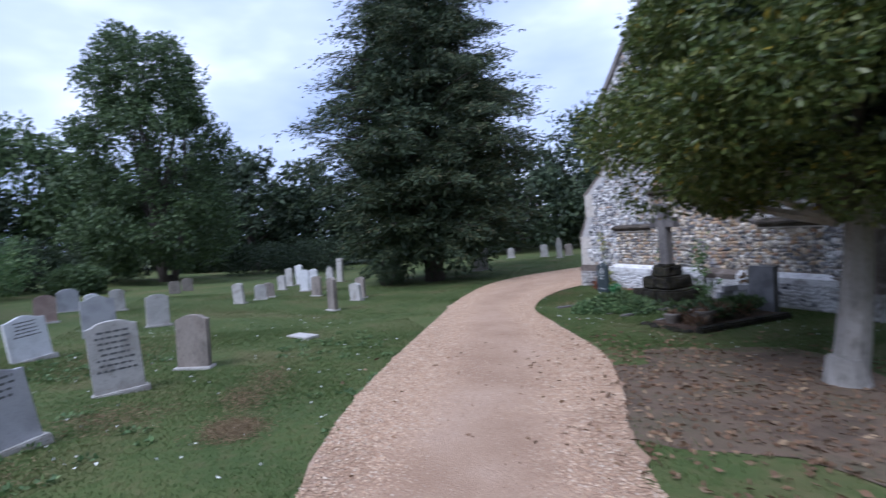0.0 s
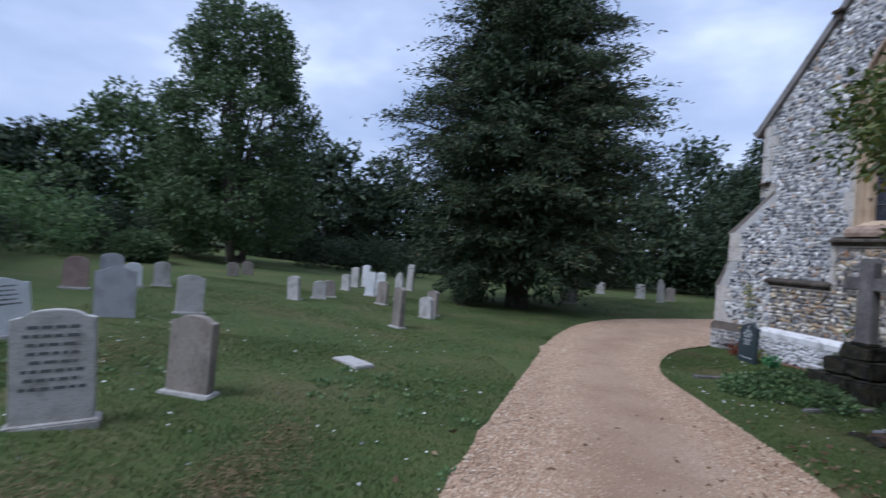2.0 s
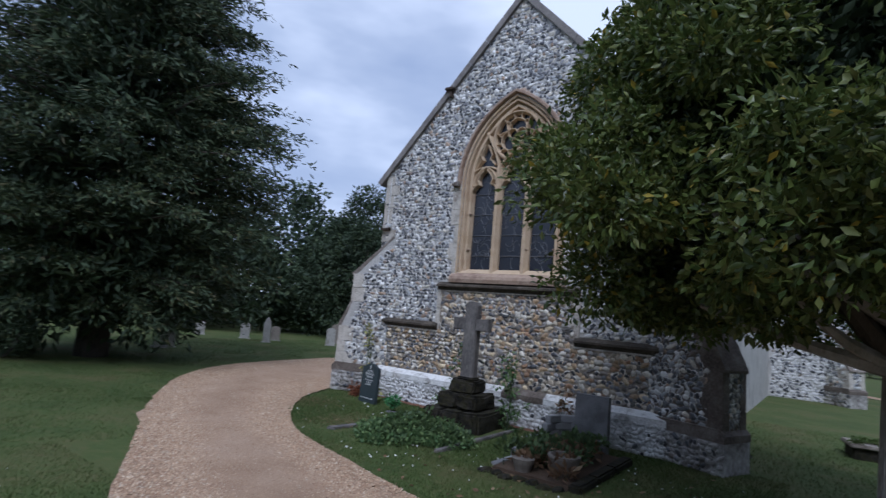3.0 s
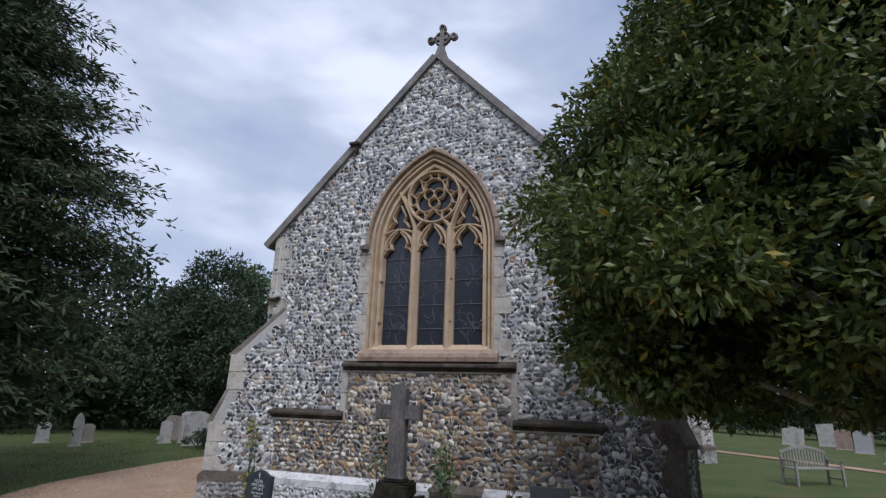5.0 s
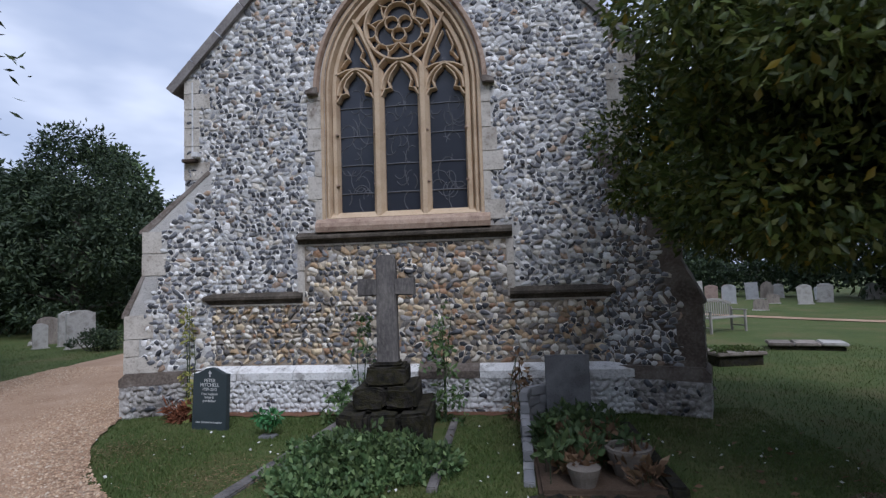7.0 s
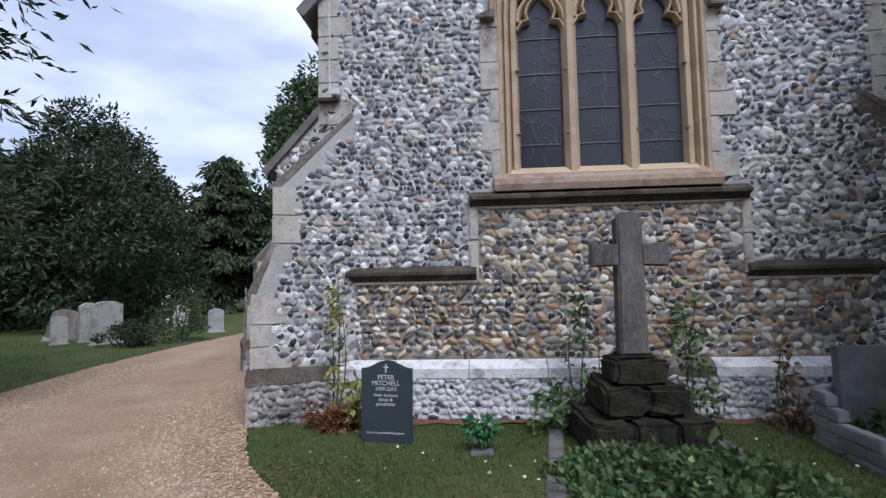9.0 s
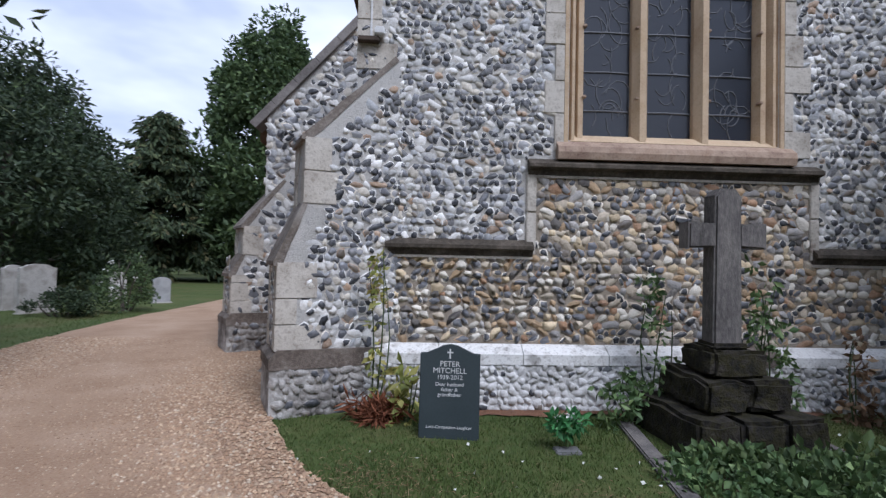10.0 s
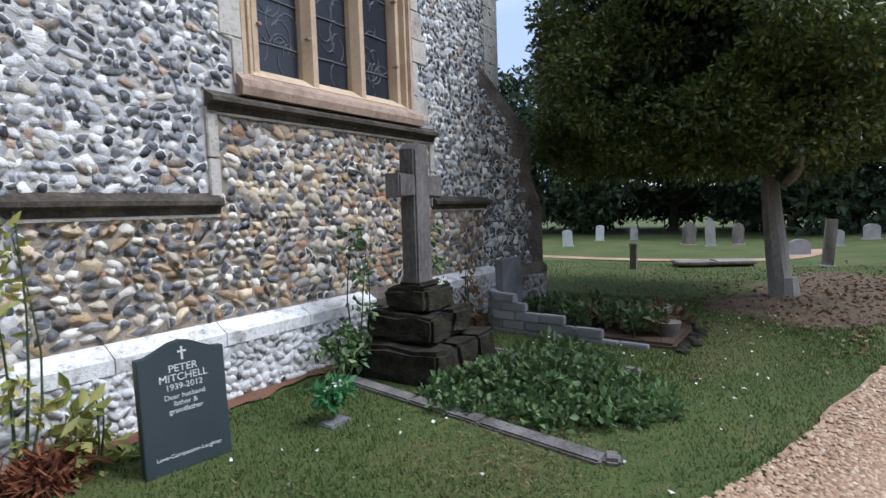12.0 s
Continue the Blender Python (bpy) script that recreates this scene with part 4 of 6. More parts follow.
def conifer(name, label, at, h, r, low, material, branches, per, seed, leaf=0.5, wide=0.14, droop=0.9, shape=None, group="", ragged=0.3, lift=0.0):
    """A conifer: a straight trunk, arching drooping branches, hanging sprays in bunches along them."""
    global rng
    rng = np.random.default_rng(seed)
    t = thing(name, label, "tree", (at[0], at[1], height(*at[:2])), 0, group)
    shape = shape or (lambda s: 1 - s ** 1.25)
    bm = bmesh.new()
    limb(bm, (0, 0, -0.2), (0, 0, h * 0.96), r * 0.075 + 0.1, 0.03, 9, 0.01, 8)
    P, O = [], []
    for k in range(branches):
        s = ((k + rng.uniform()) / branches) ** 1.15
        z = low + (h - low) * s
        a = k * 2.4 + rng.uniform(-0.5, 0.5)
        L = (r * shape(s) + 0.25) * (1 + ragged * rng.uniform(-1.4, 0.7))
        tip = np.array([math.cos(a) * L, math.sin(a) * L, z + L * rng.uniform(lift - 0.3, lift + 0.2)])
        root = np.array([0, 0, z])
        way = (tip - root) / (np.linalg.norm(tip - root) + 1e-6)
        if k % 2 == 0:
            limb(bm, tuple(root), tuple(root + (tip - root) * 0.9), 0.05 + 0.04 * (1 - s), 0.012, 5, 0.06, 3)
        side = np.array([-math.sin(a), math.cos(a), 0])
        tufts = max(3, int(10 * (0.35 + L / r)))
        for _ in range(tufts):
            u = math.sqrt(rng.uniform(0.06, 1.0))
            c = root + (tip - root) * u + side * rng.normal() * 0.16 * L * (1.1 - u)
            c[2] += 0.1 * L * math.sin(math.pi * u)
            n = max(6, per // 10)
            along, out = rng.normal(size=(n, 1)) * 0.42, rng.normal(size=(n, 1)) * 0.17
            drop = -np.abs(out) * 0.7 - np.maximum(along, 0) * 0.35 + rng.normal(size=(n, 1)) * 0.05
            P.append(c + way * along + side * out + np.array([0, 0, 1]) * drop)
            O.append(way * 0.8 + side * np.sign(out) * 0.5 + np.zeros((n, 3)))
    part("trunk", bm, M_BARK, t)
    foliage("crown", np.concatenate(P), np.concatenate(O), leaf, wide, material, t, droop, 0.45)
    return t


yew_shape = lambda s: float(np.interp(s, [0, 0.12, 0.3, 0.55, 0.75, 0.9, 1.0], [0.62, 0.84, 0.95, 0.76, 0.54, 0.3, 0.06]))
yew = conifer("yew_tree", "huge old dark yew with drooping sprays", (-10.5, -2.9), 12.6, 4.25, 1.5, M_YEW, 400, 300, 31, 0.2, 0.05, 0.35, yew_shape, ragged=0.26, lift=0.1)
rng = np.random.default_rng(33)
# the yew's core too gets shade by colour, from the darker leaf
p, o = clumped(crown_points(320, lambda s: 3.1 * yew_shape(s * 0.9), 0.7, 11.0, 34, 0.1), np.full(320, 0.8), 60)
foliage("inner_foliage", p, o, 0.3, 0.1, M_LEAF_DARK, yew)
tree("field_maple", "tall many-stemmed tree with an airy uneven crown", (-18.4, -13.5), 11.3, 3.4, 0.8, M_LEAF, M_BARK, 340, 130, 0.2, 41, stems=3, trunk=0.32, clump_r=0.6, profile=lambda s: 3.0 * (0.85 + 0.2 * math.sin(math.pi * s)) * (1 - 0.5 * s ** 3) * (0.82 + 0.3 * abs(math.sin(9 * s))))
conifer("spruce_tree", "dark pointed spruce behind the shrubs", (-21.0, -28.5), 11.4, 3.6, 0.6, M_YEW, 190, 170, 43, 0.36, 0.1)
tree("ash_tree", "leafy tree hanging over the churchyard's edge", (-1.9, -23.9), 12.5, 4.6, 2.2, M_LEAF_DARK, M_BARK, 260, 120, 0.22, 45, trunk=0.3)

# tree belt round the churchyard
belt = random.Random(12)


def belt_tree(az, dist, h, r, mat, eye=(5.0, -9.0), label="tree of the belt round the churchyard"):
    a = radians(az)
    x, y = eye[0] - math.sin(a) * dist, eye[1] + math.cos(a) * dist
    return tree("broadleaf_tree", label, (x, y), h, r, 0.8, mat, M_BARK, 95, 75, 0.46, int((az + 360) * 7 + dist), trunk=0.25, group="tree belt")


BACK = "leafy green tree in the belt beyond the gravestones"
for az, d, h, r, m in ((85, 38, 7.6, 4.0, M_LEAF_DARK), (91, 36, 8.0, 4.2, M_LEAF_DARK), (97, 40, 7.4, 4, M_LEAF_DARK), (106, 40, 8.2, 4.2, M_LEAF), (111, 42, 10.6, 4.6, M_LEAF), (117, 42, 7.4, 4.2, M_LEAF_DARK),
                       (122, 42, 7.2, 4, M_LEAF_DARK), (129, 40, 8.0, 4.5, M_LEAF_DARK), (135, 36, 9, 5, M_LEAF_DARK), (143, 30, 10, 5, M_LEAF), (152, 28, 11, 5, M_LEAF_DARK), (165, 30, 10, 5, M_LEAF), (180, 32, 11, 5, M_LEAF_DARK), (200, 34, 10, 5.5, M_LEAF),
                       (52.5, 40, 9.9, 5.6, M_LEAF_DARK), (60, 34, 7.2, 5, M_LEAF_DARK), (66, 38, 7, 5, M_LEAF_DARK), (75, 36, 6.5, 4.6, M_LEAF_DARK), (46.5, 44, 8.4, 4.6, M_LEAF_DARK), (41, 46, 11.4, 4.8, M_LEAF)):
    belt_tree(az, d, h, r, m, label=BACK)
tree("beech_tree", "tall fresh green beech beyond the vestry", (-12.2, 28.0), 16.5, 4.2, 1.5, M_LEAF, M_BARK, 260, 110, 0.4, 61, trunk=0.35)
conifer("cedar_tree", "dark layered cedar beyond the path", (-18.0, 26.5), 10.0, 4.2, 1.0, M_YEW, 180, 150, 62, 0.5, 0.15)
tree("dark_yew", "broad dark evergreen tree beyond the old headstones", (-18.2, 15.2), 8.8, 4.5, 0.7, M_LEAF_DARK, M_BARK, 240, 150, 0.26, 63, trunk=0.35, wide=0.4)
RIGHT = "dark tree shading the far end of the churchyard"
for az, d, h, r, m in ((-42, 40, 15, 5.5, M_LEAF_DARK), (-49, 36, 15, 5.5, M_LEAF), (-56, 36, 13, 5.4, M_LEAF_DARK), (-63, 33, 10, 5, M_LEAF_DARK), (-70, 31, 11, 5.2, M_LEAF_DARK), (-77, 29, 10, 5, M_LEAF_DARK), (-84, 28, 11, 5.2, M_LEAF_DARK),
                       (-92, 28, 10, 5, M_LEAF_DARK), (-104, 28, 10, 5, M_LEAF), (-120, 28, 10, 5, M_LEAF_DARK), (-140, 30, 11, 5, M_LEAF), (-30, 52, 11, 5.5, M_LEAF_DARK), (-22, 56, 11, 5.5, M_LEAF_DARK), (-14, 58, 10, 5.5, M_LEAF), (-4, 62, 12, 6, M_LEAF_DARK), (8, 62, 12, 6, M_LEAF_DARK), (22, 58, 12, 6, M_LEAF), (32, 52, 10, 5, M_LEAF_DARK)):
    belt_tree(az, d, h, r, m, (-3.0, -4.5), RIGHT)


def shrub(name, label, at, w, h, material, seed, leaf=0.12, clumps=46, per=90, flowers=None, group=""):
    global rng
    rng = np.random.default_rng(seed)
    t = thing(name, label, "shrub", (at[0], at[1], height(*at)), 0, group)
    bm = bmesh.new()
    for k in range(7):
        a = rng.uniform(0, 6.28)
        limb(bm, (0.1 * math.cos(a), 0.1 * math.sin(a), -0.1), (w * 0.35 * math.cos(a), w * 0.35 * math.sin(a), h * rng.uniform(0.6, 0.95)), 0.03, 0.008, 5, 0.15, 3)
    tagged(part("stem", bm, M_BARK, t), kind="stuff")
    c = crown_points(clumps, lambda s: w / 2 * (0.75 + 0.3 * math.sin(math.pi * s)) * (1 - 0.6 * s ** 2.5), 0.12 * h, h * 0.93, seed, 0.25)
    p, o = clumped(c, rng.uniform(0.6, 1.2, len(c)) * w * 0.13, per, 0.85)
    foliage("foliage", p, o, leaf, leaf * 0.55, material, t)
    if flowers:
        q = c[:: 4] + rng.normal(size=c[::4].shape) * 0.1
        q[:, 2] += 0.1
        pp, oo = clumped(q, np.full(len(q), 0.04), 9)
        foliage("flowers", pp, oo, 0.05, 0.05, M_PETAL, t, label="white blooms")
    return t


for k, (x, y, w, h, m, lab) in enumerate(((-0.5, -18.6, 3.6, 1.9, M_LEAF_DARK, "dark rounded shrub on the churchyard's edge"), (-3.4, -18.9, 4.2, 2.3, M_LEAF_FRESH, "broad leafy shrub behind the headstones"), (-6.5, -18.6, 3.2, 1.9, M_LEAF_DARK, "dark rounded shrub on the churchyard's edge"),
                                          (-8.6, -19.6, 4.0, 2.6, M_LEAF_DARK, "dark rounded shrub on the churchyard's edge"), (-12.2, -18.8, 4.2, 2.6, M_LEAF_FRESH, "fresh pale green shrub among darker ones"), (-15.5, -18.2, 3.6, 2.0, M_LEAF_DARK, "dark rounded shrub on the churchyard's edge"),
                                          (-13, -15.6, 2.0, 1.0, M_LEAF, "low scrubby bush at the trees' foot"), (-20, -16.5, 4, 2.2, M_LEAF_DARK, "dark rounded shrub on the churchyard's edge"), (-22, -9.5, 4.6, 1.6, M_LEAF_DARK, "dark rounded shrub on the churchyard's edge"), (-23, -6, 4.5, 1.8, M_LEAF_DARK, "dark rounded shrub on the churchyard's edge"),
                                          (-2, -21.5, 5, 3.2, M_LEAF_DARK, "tall dark shrub behind the hedge"), (-15, -23, 6, 3.0, M_LEAF, "tall leafy shrub behind the hedge"))):
    shrub("shrub", lab, (x, y), w, h, m, 70 + k, 0.14, 60, 100)
shrub("yew_bush", "small clipped dark bush among the headstones", (-9.8, -5.0), 1.5, 1.15, M_LEAF_DARK, 90, 0.07, 50, 110)
shrub("rose_bush", "rose bush with white blooms beside the path", (-10.2, 8.6), 1.6, 1.5, M_LEAF, 91, 0.08, 40, 70, True)
shrub("rose_bush", "rose bush with white blooms beside the path", (-10.9, 7.4), 1.5, 0.6, M_LEAF_DARK, 92, 0.08, 40, 70)


def hedge(name, label, a, b, h, d, material, seed, leaf=0.16, n=5000):
    global rng
    rng = np.random.default_rng(seed)
    t = thing(name, label, "hedge", ((a[0] + b[0]) / 2, (a[1] + b[1]) / 2, 0))
    a, b = np.array(a), np.array(b)
    u = rng.uniform(-0.5, 0.5, (n, 1))
    w = (b - a) / np.linalg.norm(b - a)
    side = np.array([-w[1], w[0]])
    s = rng.uniform(-1, 1, (n, 1))
    top = h * (0.9 + 0.16 * np.sin(u * 40) * np.sin(u * 17 + 1))
    z = rng.uniform(0.05, 1, (n, 1)) ** 0.6 * top
    xy = u * (b - a) + side * s * d / 2 * (1 - 0.4 * (z / h) ** 3)
    p = np.concatenate([xy, z], 1)
    o = np.concatenate([side * np.sign(s) * 0.6, 0.6 * np.ones((n, 1))], 1)
    foliage("foliage", p, o, leaf, leaf * 0.6, material, t)
    bm = bmesh.new()
    L = np.linalg.norm(b - a)
    for k in range(int(L / 1.5)):
        q = (-0.5 + (k + 0.5) / int(L / 1.5)) * (b - a)
        limb(bm, (q[0], q[1], -0.1), (q[0] + 0.1, q[1], h * 0.8), 0.04, 0.01, 5, 0.1, 3)
    tagged(part("stem", bm, M_BARK, t), kind="stuff")
    return t


hedge("hedge", "trimmed hedge along the far boundary", (-30, 2), (-17, 17), 1.2, 1.2, M_LEAF, 101, 0.2, 9000)
hedge("hedge", "dark hedge closing the far side of the churchyard", (28, -16), (30, 18), 2.6, 1.8, M_LEAF_DARK, 102, 0.3, 14000)
hedge("hedge", "dark hedge closing the far side of the churchyard", (30, 18), (4, 46), 2.6, 1.8, M_LEAF_DARK, 103, 0.3, 14000)
hedge("hedge", "overgrown dark hedge under the trees", (-30, 1), (-26, -14), 2.2, 1.8, M_LEAF_DARK, 104, 0.3, 8000)
hedge("hedge", "overgrown dark hedge under the trees", (-26, -22), (-4, -26), 2.6, 1.8, M_LEAF_DARK, 105, 0.3, 10000)
hedge("hedge", "overgrown dark hedge under the trees", (-22, 36), (2, 48), 2.6, 1.8, M_LEAF_DARK, 106, 0.3, 10000)
hedge("hedge", "overgrown dark hedge under the trees", (-4, -26), (28, -20), 2.6, 1.8, M_LEAF_DARK, 107, 0.3, 10000)

# ---- gravestones ----
def stone_outline(style, w, h):
    a = w / 2
    if style == "round":
        return [(-a, 0), (a, 0), (a, h - a * 0.55)] + [(a * math.cos(t), h - a * 0.55 + a * 0.55 * math.sin(t)) for t in np.linspace(0.2, math.pi - 0.2, 11)] + [(-a, h - a * 0.55)]
    if style == "ogee":
        return [(-a, 0), (a, 0), (a, h * 0.9), (a * 0.78, h * 0.905), (a * 0.5, h * 0.945), (a * 0.25, h * 0.985), (0, h), (-a * 0.25, h * 0.985), (-a * 0.5, h * 0.945), (-a * 0.78, h * 0.905), (-a, h * 0.9)]
    if style == "shoulder":
        return [(-a, 0), (a, 0), (a, h * 0.92), (a * 0.74, h * 0.94)] + [(a * 0.7 * math.cos(t), h * 0.94 + h * 0.06 * math.sin(t)) for t in np.linspace(0.3, math.pi - 0.3, 7)] + [(-a * 0.74, h * 0.94), (-a, h * 0.92)]
    if style == "point":
        return [(-a, 0), (a, 0), (a, h * 0.72), (a * 0.6, h * 0.9), (0, h), (-a * 0.6, h * 0.9), (-a, h * 0.72)]
    return [(-a, 0), (a, 0), (a, h), (-a, h)]


def headstone(label, x, y, w, h, style, material, facing, tilt=0.0, lean=0.0, thick=0.1, base=True, lines=0, group="headstones"):
    """An upright gravestone on a low footing, with lines of worn writing."""
    t = thing("headstone", label, "gravestone", (x, y, height(x, y)), facing, group)
    t.matrix_world = pose(x, y, height(x, y), 0, 0, facing) @ pose(0, 0, 0, tilt, lean, 0)
    o = [(px, pz if pz else -0.15) for px, pz in stone_outline(style, w, h)]
    slab = part("slab", prism(bmesh.new(), o, -thick / 2, thick / 2, None, 0.008), material, t)
    if base:
        bm = bmesh.new()
        box(bm, -w / 2 - 0.04, w / 2 + 0.04, -thick / 2 - 0.07, thick / 2 + 0.05, -0.15, 0.03, 0.012)
        part("footing", bm, M_GRAVE_PALE, t)
    r = random.Random(int(abs(x * 31 + y * 17)))
    for k in range(lines):
        z = h * 0.84 - k * h * 0.075
        lw = w * r.uniform(0.22, 0.4)
        u = -lw
        bm = bmesh.new()
        while u < lw:
            step = r.uniform(0.03, 0.085)
            box(bm, u, min(u + step, lw), -thick / 2 - 0.002, -thick / 2 + 0.002, z, z + h * 0.028)
            u += step + 0.016
        tagged(part("inscription_line", bm, M_CUT, slab), kind="stuff")
    return t


PALE = "pale lichened headstone standing in the grass"
OLD = "old brown-stained headstone standing in the grass"
GREY = "grey headstone standing in the grass"
WHITE = "small white headstone standing in the grass"
for a in (("smooth grey headstone with a wavy top, tipped back", 4.0, -11.38, 0.52, 0.69, "ogee", M_GRAVE_GREY, 126, -5, -7, 0.09, True, 4),
          ("pale shouldered headstone on a stone footing", 2.36, -10.92, 0.5, 0.82, "shoulder", M_GRAVE_PALE, 108, -2, -2, 0.12, True, 8),
          ("old black-streaked round-topped headstone with loose stones at its foot", 1.45, -10.25, 0.42, 0.72, "shoulder", M_GRAVE_OLD, 70, 0, 2, 0.1, True, 0),
          ("broad old stained headstone with a shouldered top", 0.94, -13.05, 0.57, 0.84, "shoulder", M_GRAVE_OLD, 118, 0, 0, 0.14, True, 0),
          ("white headstone leaning to one side", -0.15, -12.6, 0.52, 0.68, "ogee", M_GRAVE_WHITE, 128, -4, -5, 0.09, True, 5),
          ("large white headstone with lines of dark letters", 2.1, -14.1, 0.62, 0.8, "ogee", M_GRAVE_WHITE, 135, -2, -2, 0.1, True, 6),
          ("large white headstone with lines of dark letters", 3.3, -14.75, 0.6, 0.8, "ogee", M_GRAVE_WHITE, 138, -2, 1, 0.1, True, 5),
          (OLD, 0.1, -16.5, 0.52, 0.66, "shoulder", M_GRAVE_OLD, 125, 0, 0, 0.1, True, 0),
          (PALE, -0.75, -16.2, 0.55, 0.68, "round", M_GRAVE_PALE, 120, 0, 0, 0.1, True, 0),
          (GREY, -2.05, -12.2, 0.54, 0.76, "ogee", M_GRAVE_GREY, 112, -3, 0, 0.1, False, 0),
          (PALE, -3.0, -11.4, 0.42, 0.66, "shoulder", M_GRAVE_PALE, 110, -3, 2, 0.1, True, 0),
          (OLD, -4.7, -13.9, 0.42, 0.62, "round", M_GRAVE_PINK, 110, 0, 2, 0.1, True, 0),
          (GREY, -6.9, -14.1, 0.48, 0.6, "round", M_GRAVE_GREY, 112, 0, 0, 0.1, True, 0),
          (WHITE, -5.9, -13.3, 0.34, 0.52, "round", M_GRAVE_WHITE, 112, 0, 0, 0.1, True, 0),
          (PALE, -6.5, -12.9, 0.34, 0.56, "round", M_GRAVE_PALE, 108, 0, 0, 0.1, True, 0),
          (OLD, -11.1, -12.2, 0.36, 0.44, "round", M_GRAVE_OLD, 105, 0, 0, 0.1, False, 0),
          (OLD, -12.0, -11.9, 0.36, 0.48, "round", M_GRAVE_OLD, 105, 0, 0, 0.1, False, 0),
          (PALE, -6.5, -9.95, 0.3, 0.58, "round", M_GRAVE_PALE, 60, 0, -3, 0.1, True, 0),
          (WHITE, -7.3, -9.4, 0.32, 0.46, "round", M_GRAVE_PALE, 95, 0, 3, 0.1, True, 0),
          (OLD, -7.9, -9.15, 0.34, 0.46, "round", M_GRAVE_OLD, 95, 0, 0, 0.1, True, 0),
          (PALE, -10.5, -8.65, 0.28, 0.52, "round", M_GRAVE_PALE, 60, 0, 0, 0.1, True, 0),
          (PALE, -12.1, -8.3, 0.3, 0.7, "round", M_GRAVE_PALE, 55, 0, 0, 0.1, True, 0),
          (PALE, -12.5, -7.9, 0.3, 0.8, "round", M_GRAVE_WHITE, 55, 0, 0, 0.1, True, 0),
          (WHITE, -9.4, -7.95, 0.3, 0.74, "round", M_GRAVE_WHITE, 70, 0, 2, 0.09, True, 0),
          (WHITE, -9.75, -7.6, 0.3, 0.74, "round", M_GRAVE_WHITE, 70, 0, 0, 0.09, True, 0),
          (OLD, -7.5, -7.75, 0.3, 0.62, "round", M_GRAVE_OLD, 55, 0, 3, 0.1, True, 0),
          (GREY, -9.1, -7.1, 0.26, 0.84, "point", M_GRAVE_PALE, 50, 0, 0, 0.1, True, 0),
          ("tall narrow weathered headstone seen nearly edge on", -3.7, -7.75, 0.26, 0.8, "round", M_GRAVE_OLD, 30, 0, 2, 0.11, True, 0),
          (PALE, -13.2, -6.2, 0.3, 1.0, "round", M_GRAVE_PALE, 40, 0, 3, 0.1, True, 0),
          (PALE, -5.6, -6.85, 0.36, 0.5, "round", M_GRAVE_PALE, 40, 0, -4, 0.1, True, 0),
          (PALE, -6.2, -6.6, 0.3, 0.62, "round", M_GRAVE_OLD, 40, 0, 0, 0.1, True, 0),
          ("leaning lichened headstone under the yew's skirts", -12.5, -0.15, 0.44, 0.62, "round", M_GRAVE_PALE, 75, 0, 8, 0.1, True, 0),
          (PALE, -12.7, 0.3, 0.26, 1.0, "round", M_GRAVE_PALE, 60, 0, 0, 0.1, True, 0),
          ("dark headstone leaning over beside the path", -14.4, 9.2, 0.8, 0.95, "round", M_GRAVE_OLD, 40, 0, 14, 0.12, True, 0),
          (PALE, -13.0, 8.6, 0.5, 1.15, "shoulder", M_GRAVE_PALE, 62, 0, 0, 0.12, True, 0),
          (PALE, -11.9, 7.9, 0.8, 1.2, "shoulder", M_GRAVE_PALE, 62, 0, 0, 0.13, True, 0),
          (PALE, -16.5, 5.6, 0.4, 0.7, "round", M_GRAVE_PALE, 60, 0, 0, 0.1, True, 0),
          (PALE, -15.6, 6.6, 0.4, 0.65, "round", M_GRAVE_OLD, 60, 0, 0, 0.1, True, 0),
          ("pale cross-topped headstone far along the path", -14.6, 5.4, 0.3, 1.1, "point", M_GRAVE_PALE, 60, 0, 0, 0.1, True, 0),
          (PALE, -13.4, 8.0, 0.4, 0.8, "round", M_GRAVE_PALE, 55, 0, 0, 0.1, True, 0),
          (PALE, -12.7, 8.6, 0.4, 0.8, "round", M_GRAVE_PALE, 55, 0, 0, 0.1, True, 0),
          (PALE, -18.2, 4.4, 0.4, 0.6, "round", M_GRAVE_PALE, 60, 0, 0, 0.1, True, 0),
          (GREY, -10.6, 11.4, 0.5, 0.8, "round", M_GRAVE_GREY, 40, 0, 0, 0.1, True, 0),
          (PALE, -12.6, 12.6, 0.5, 0.9, "round", M_GRAVE_PALE, 45, 0, 0, 0.1, True, 0)):
    headstone(*a)
FIELD = "pale headstone far out in the mown field"
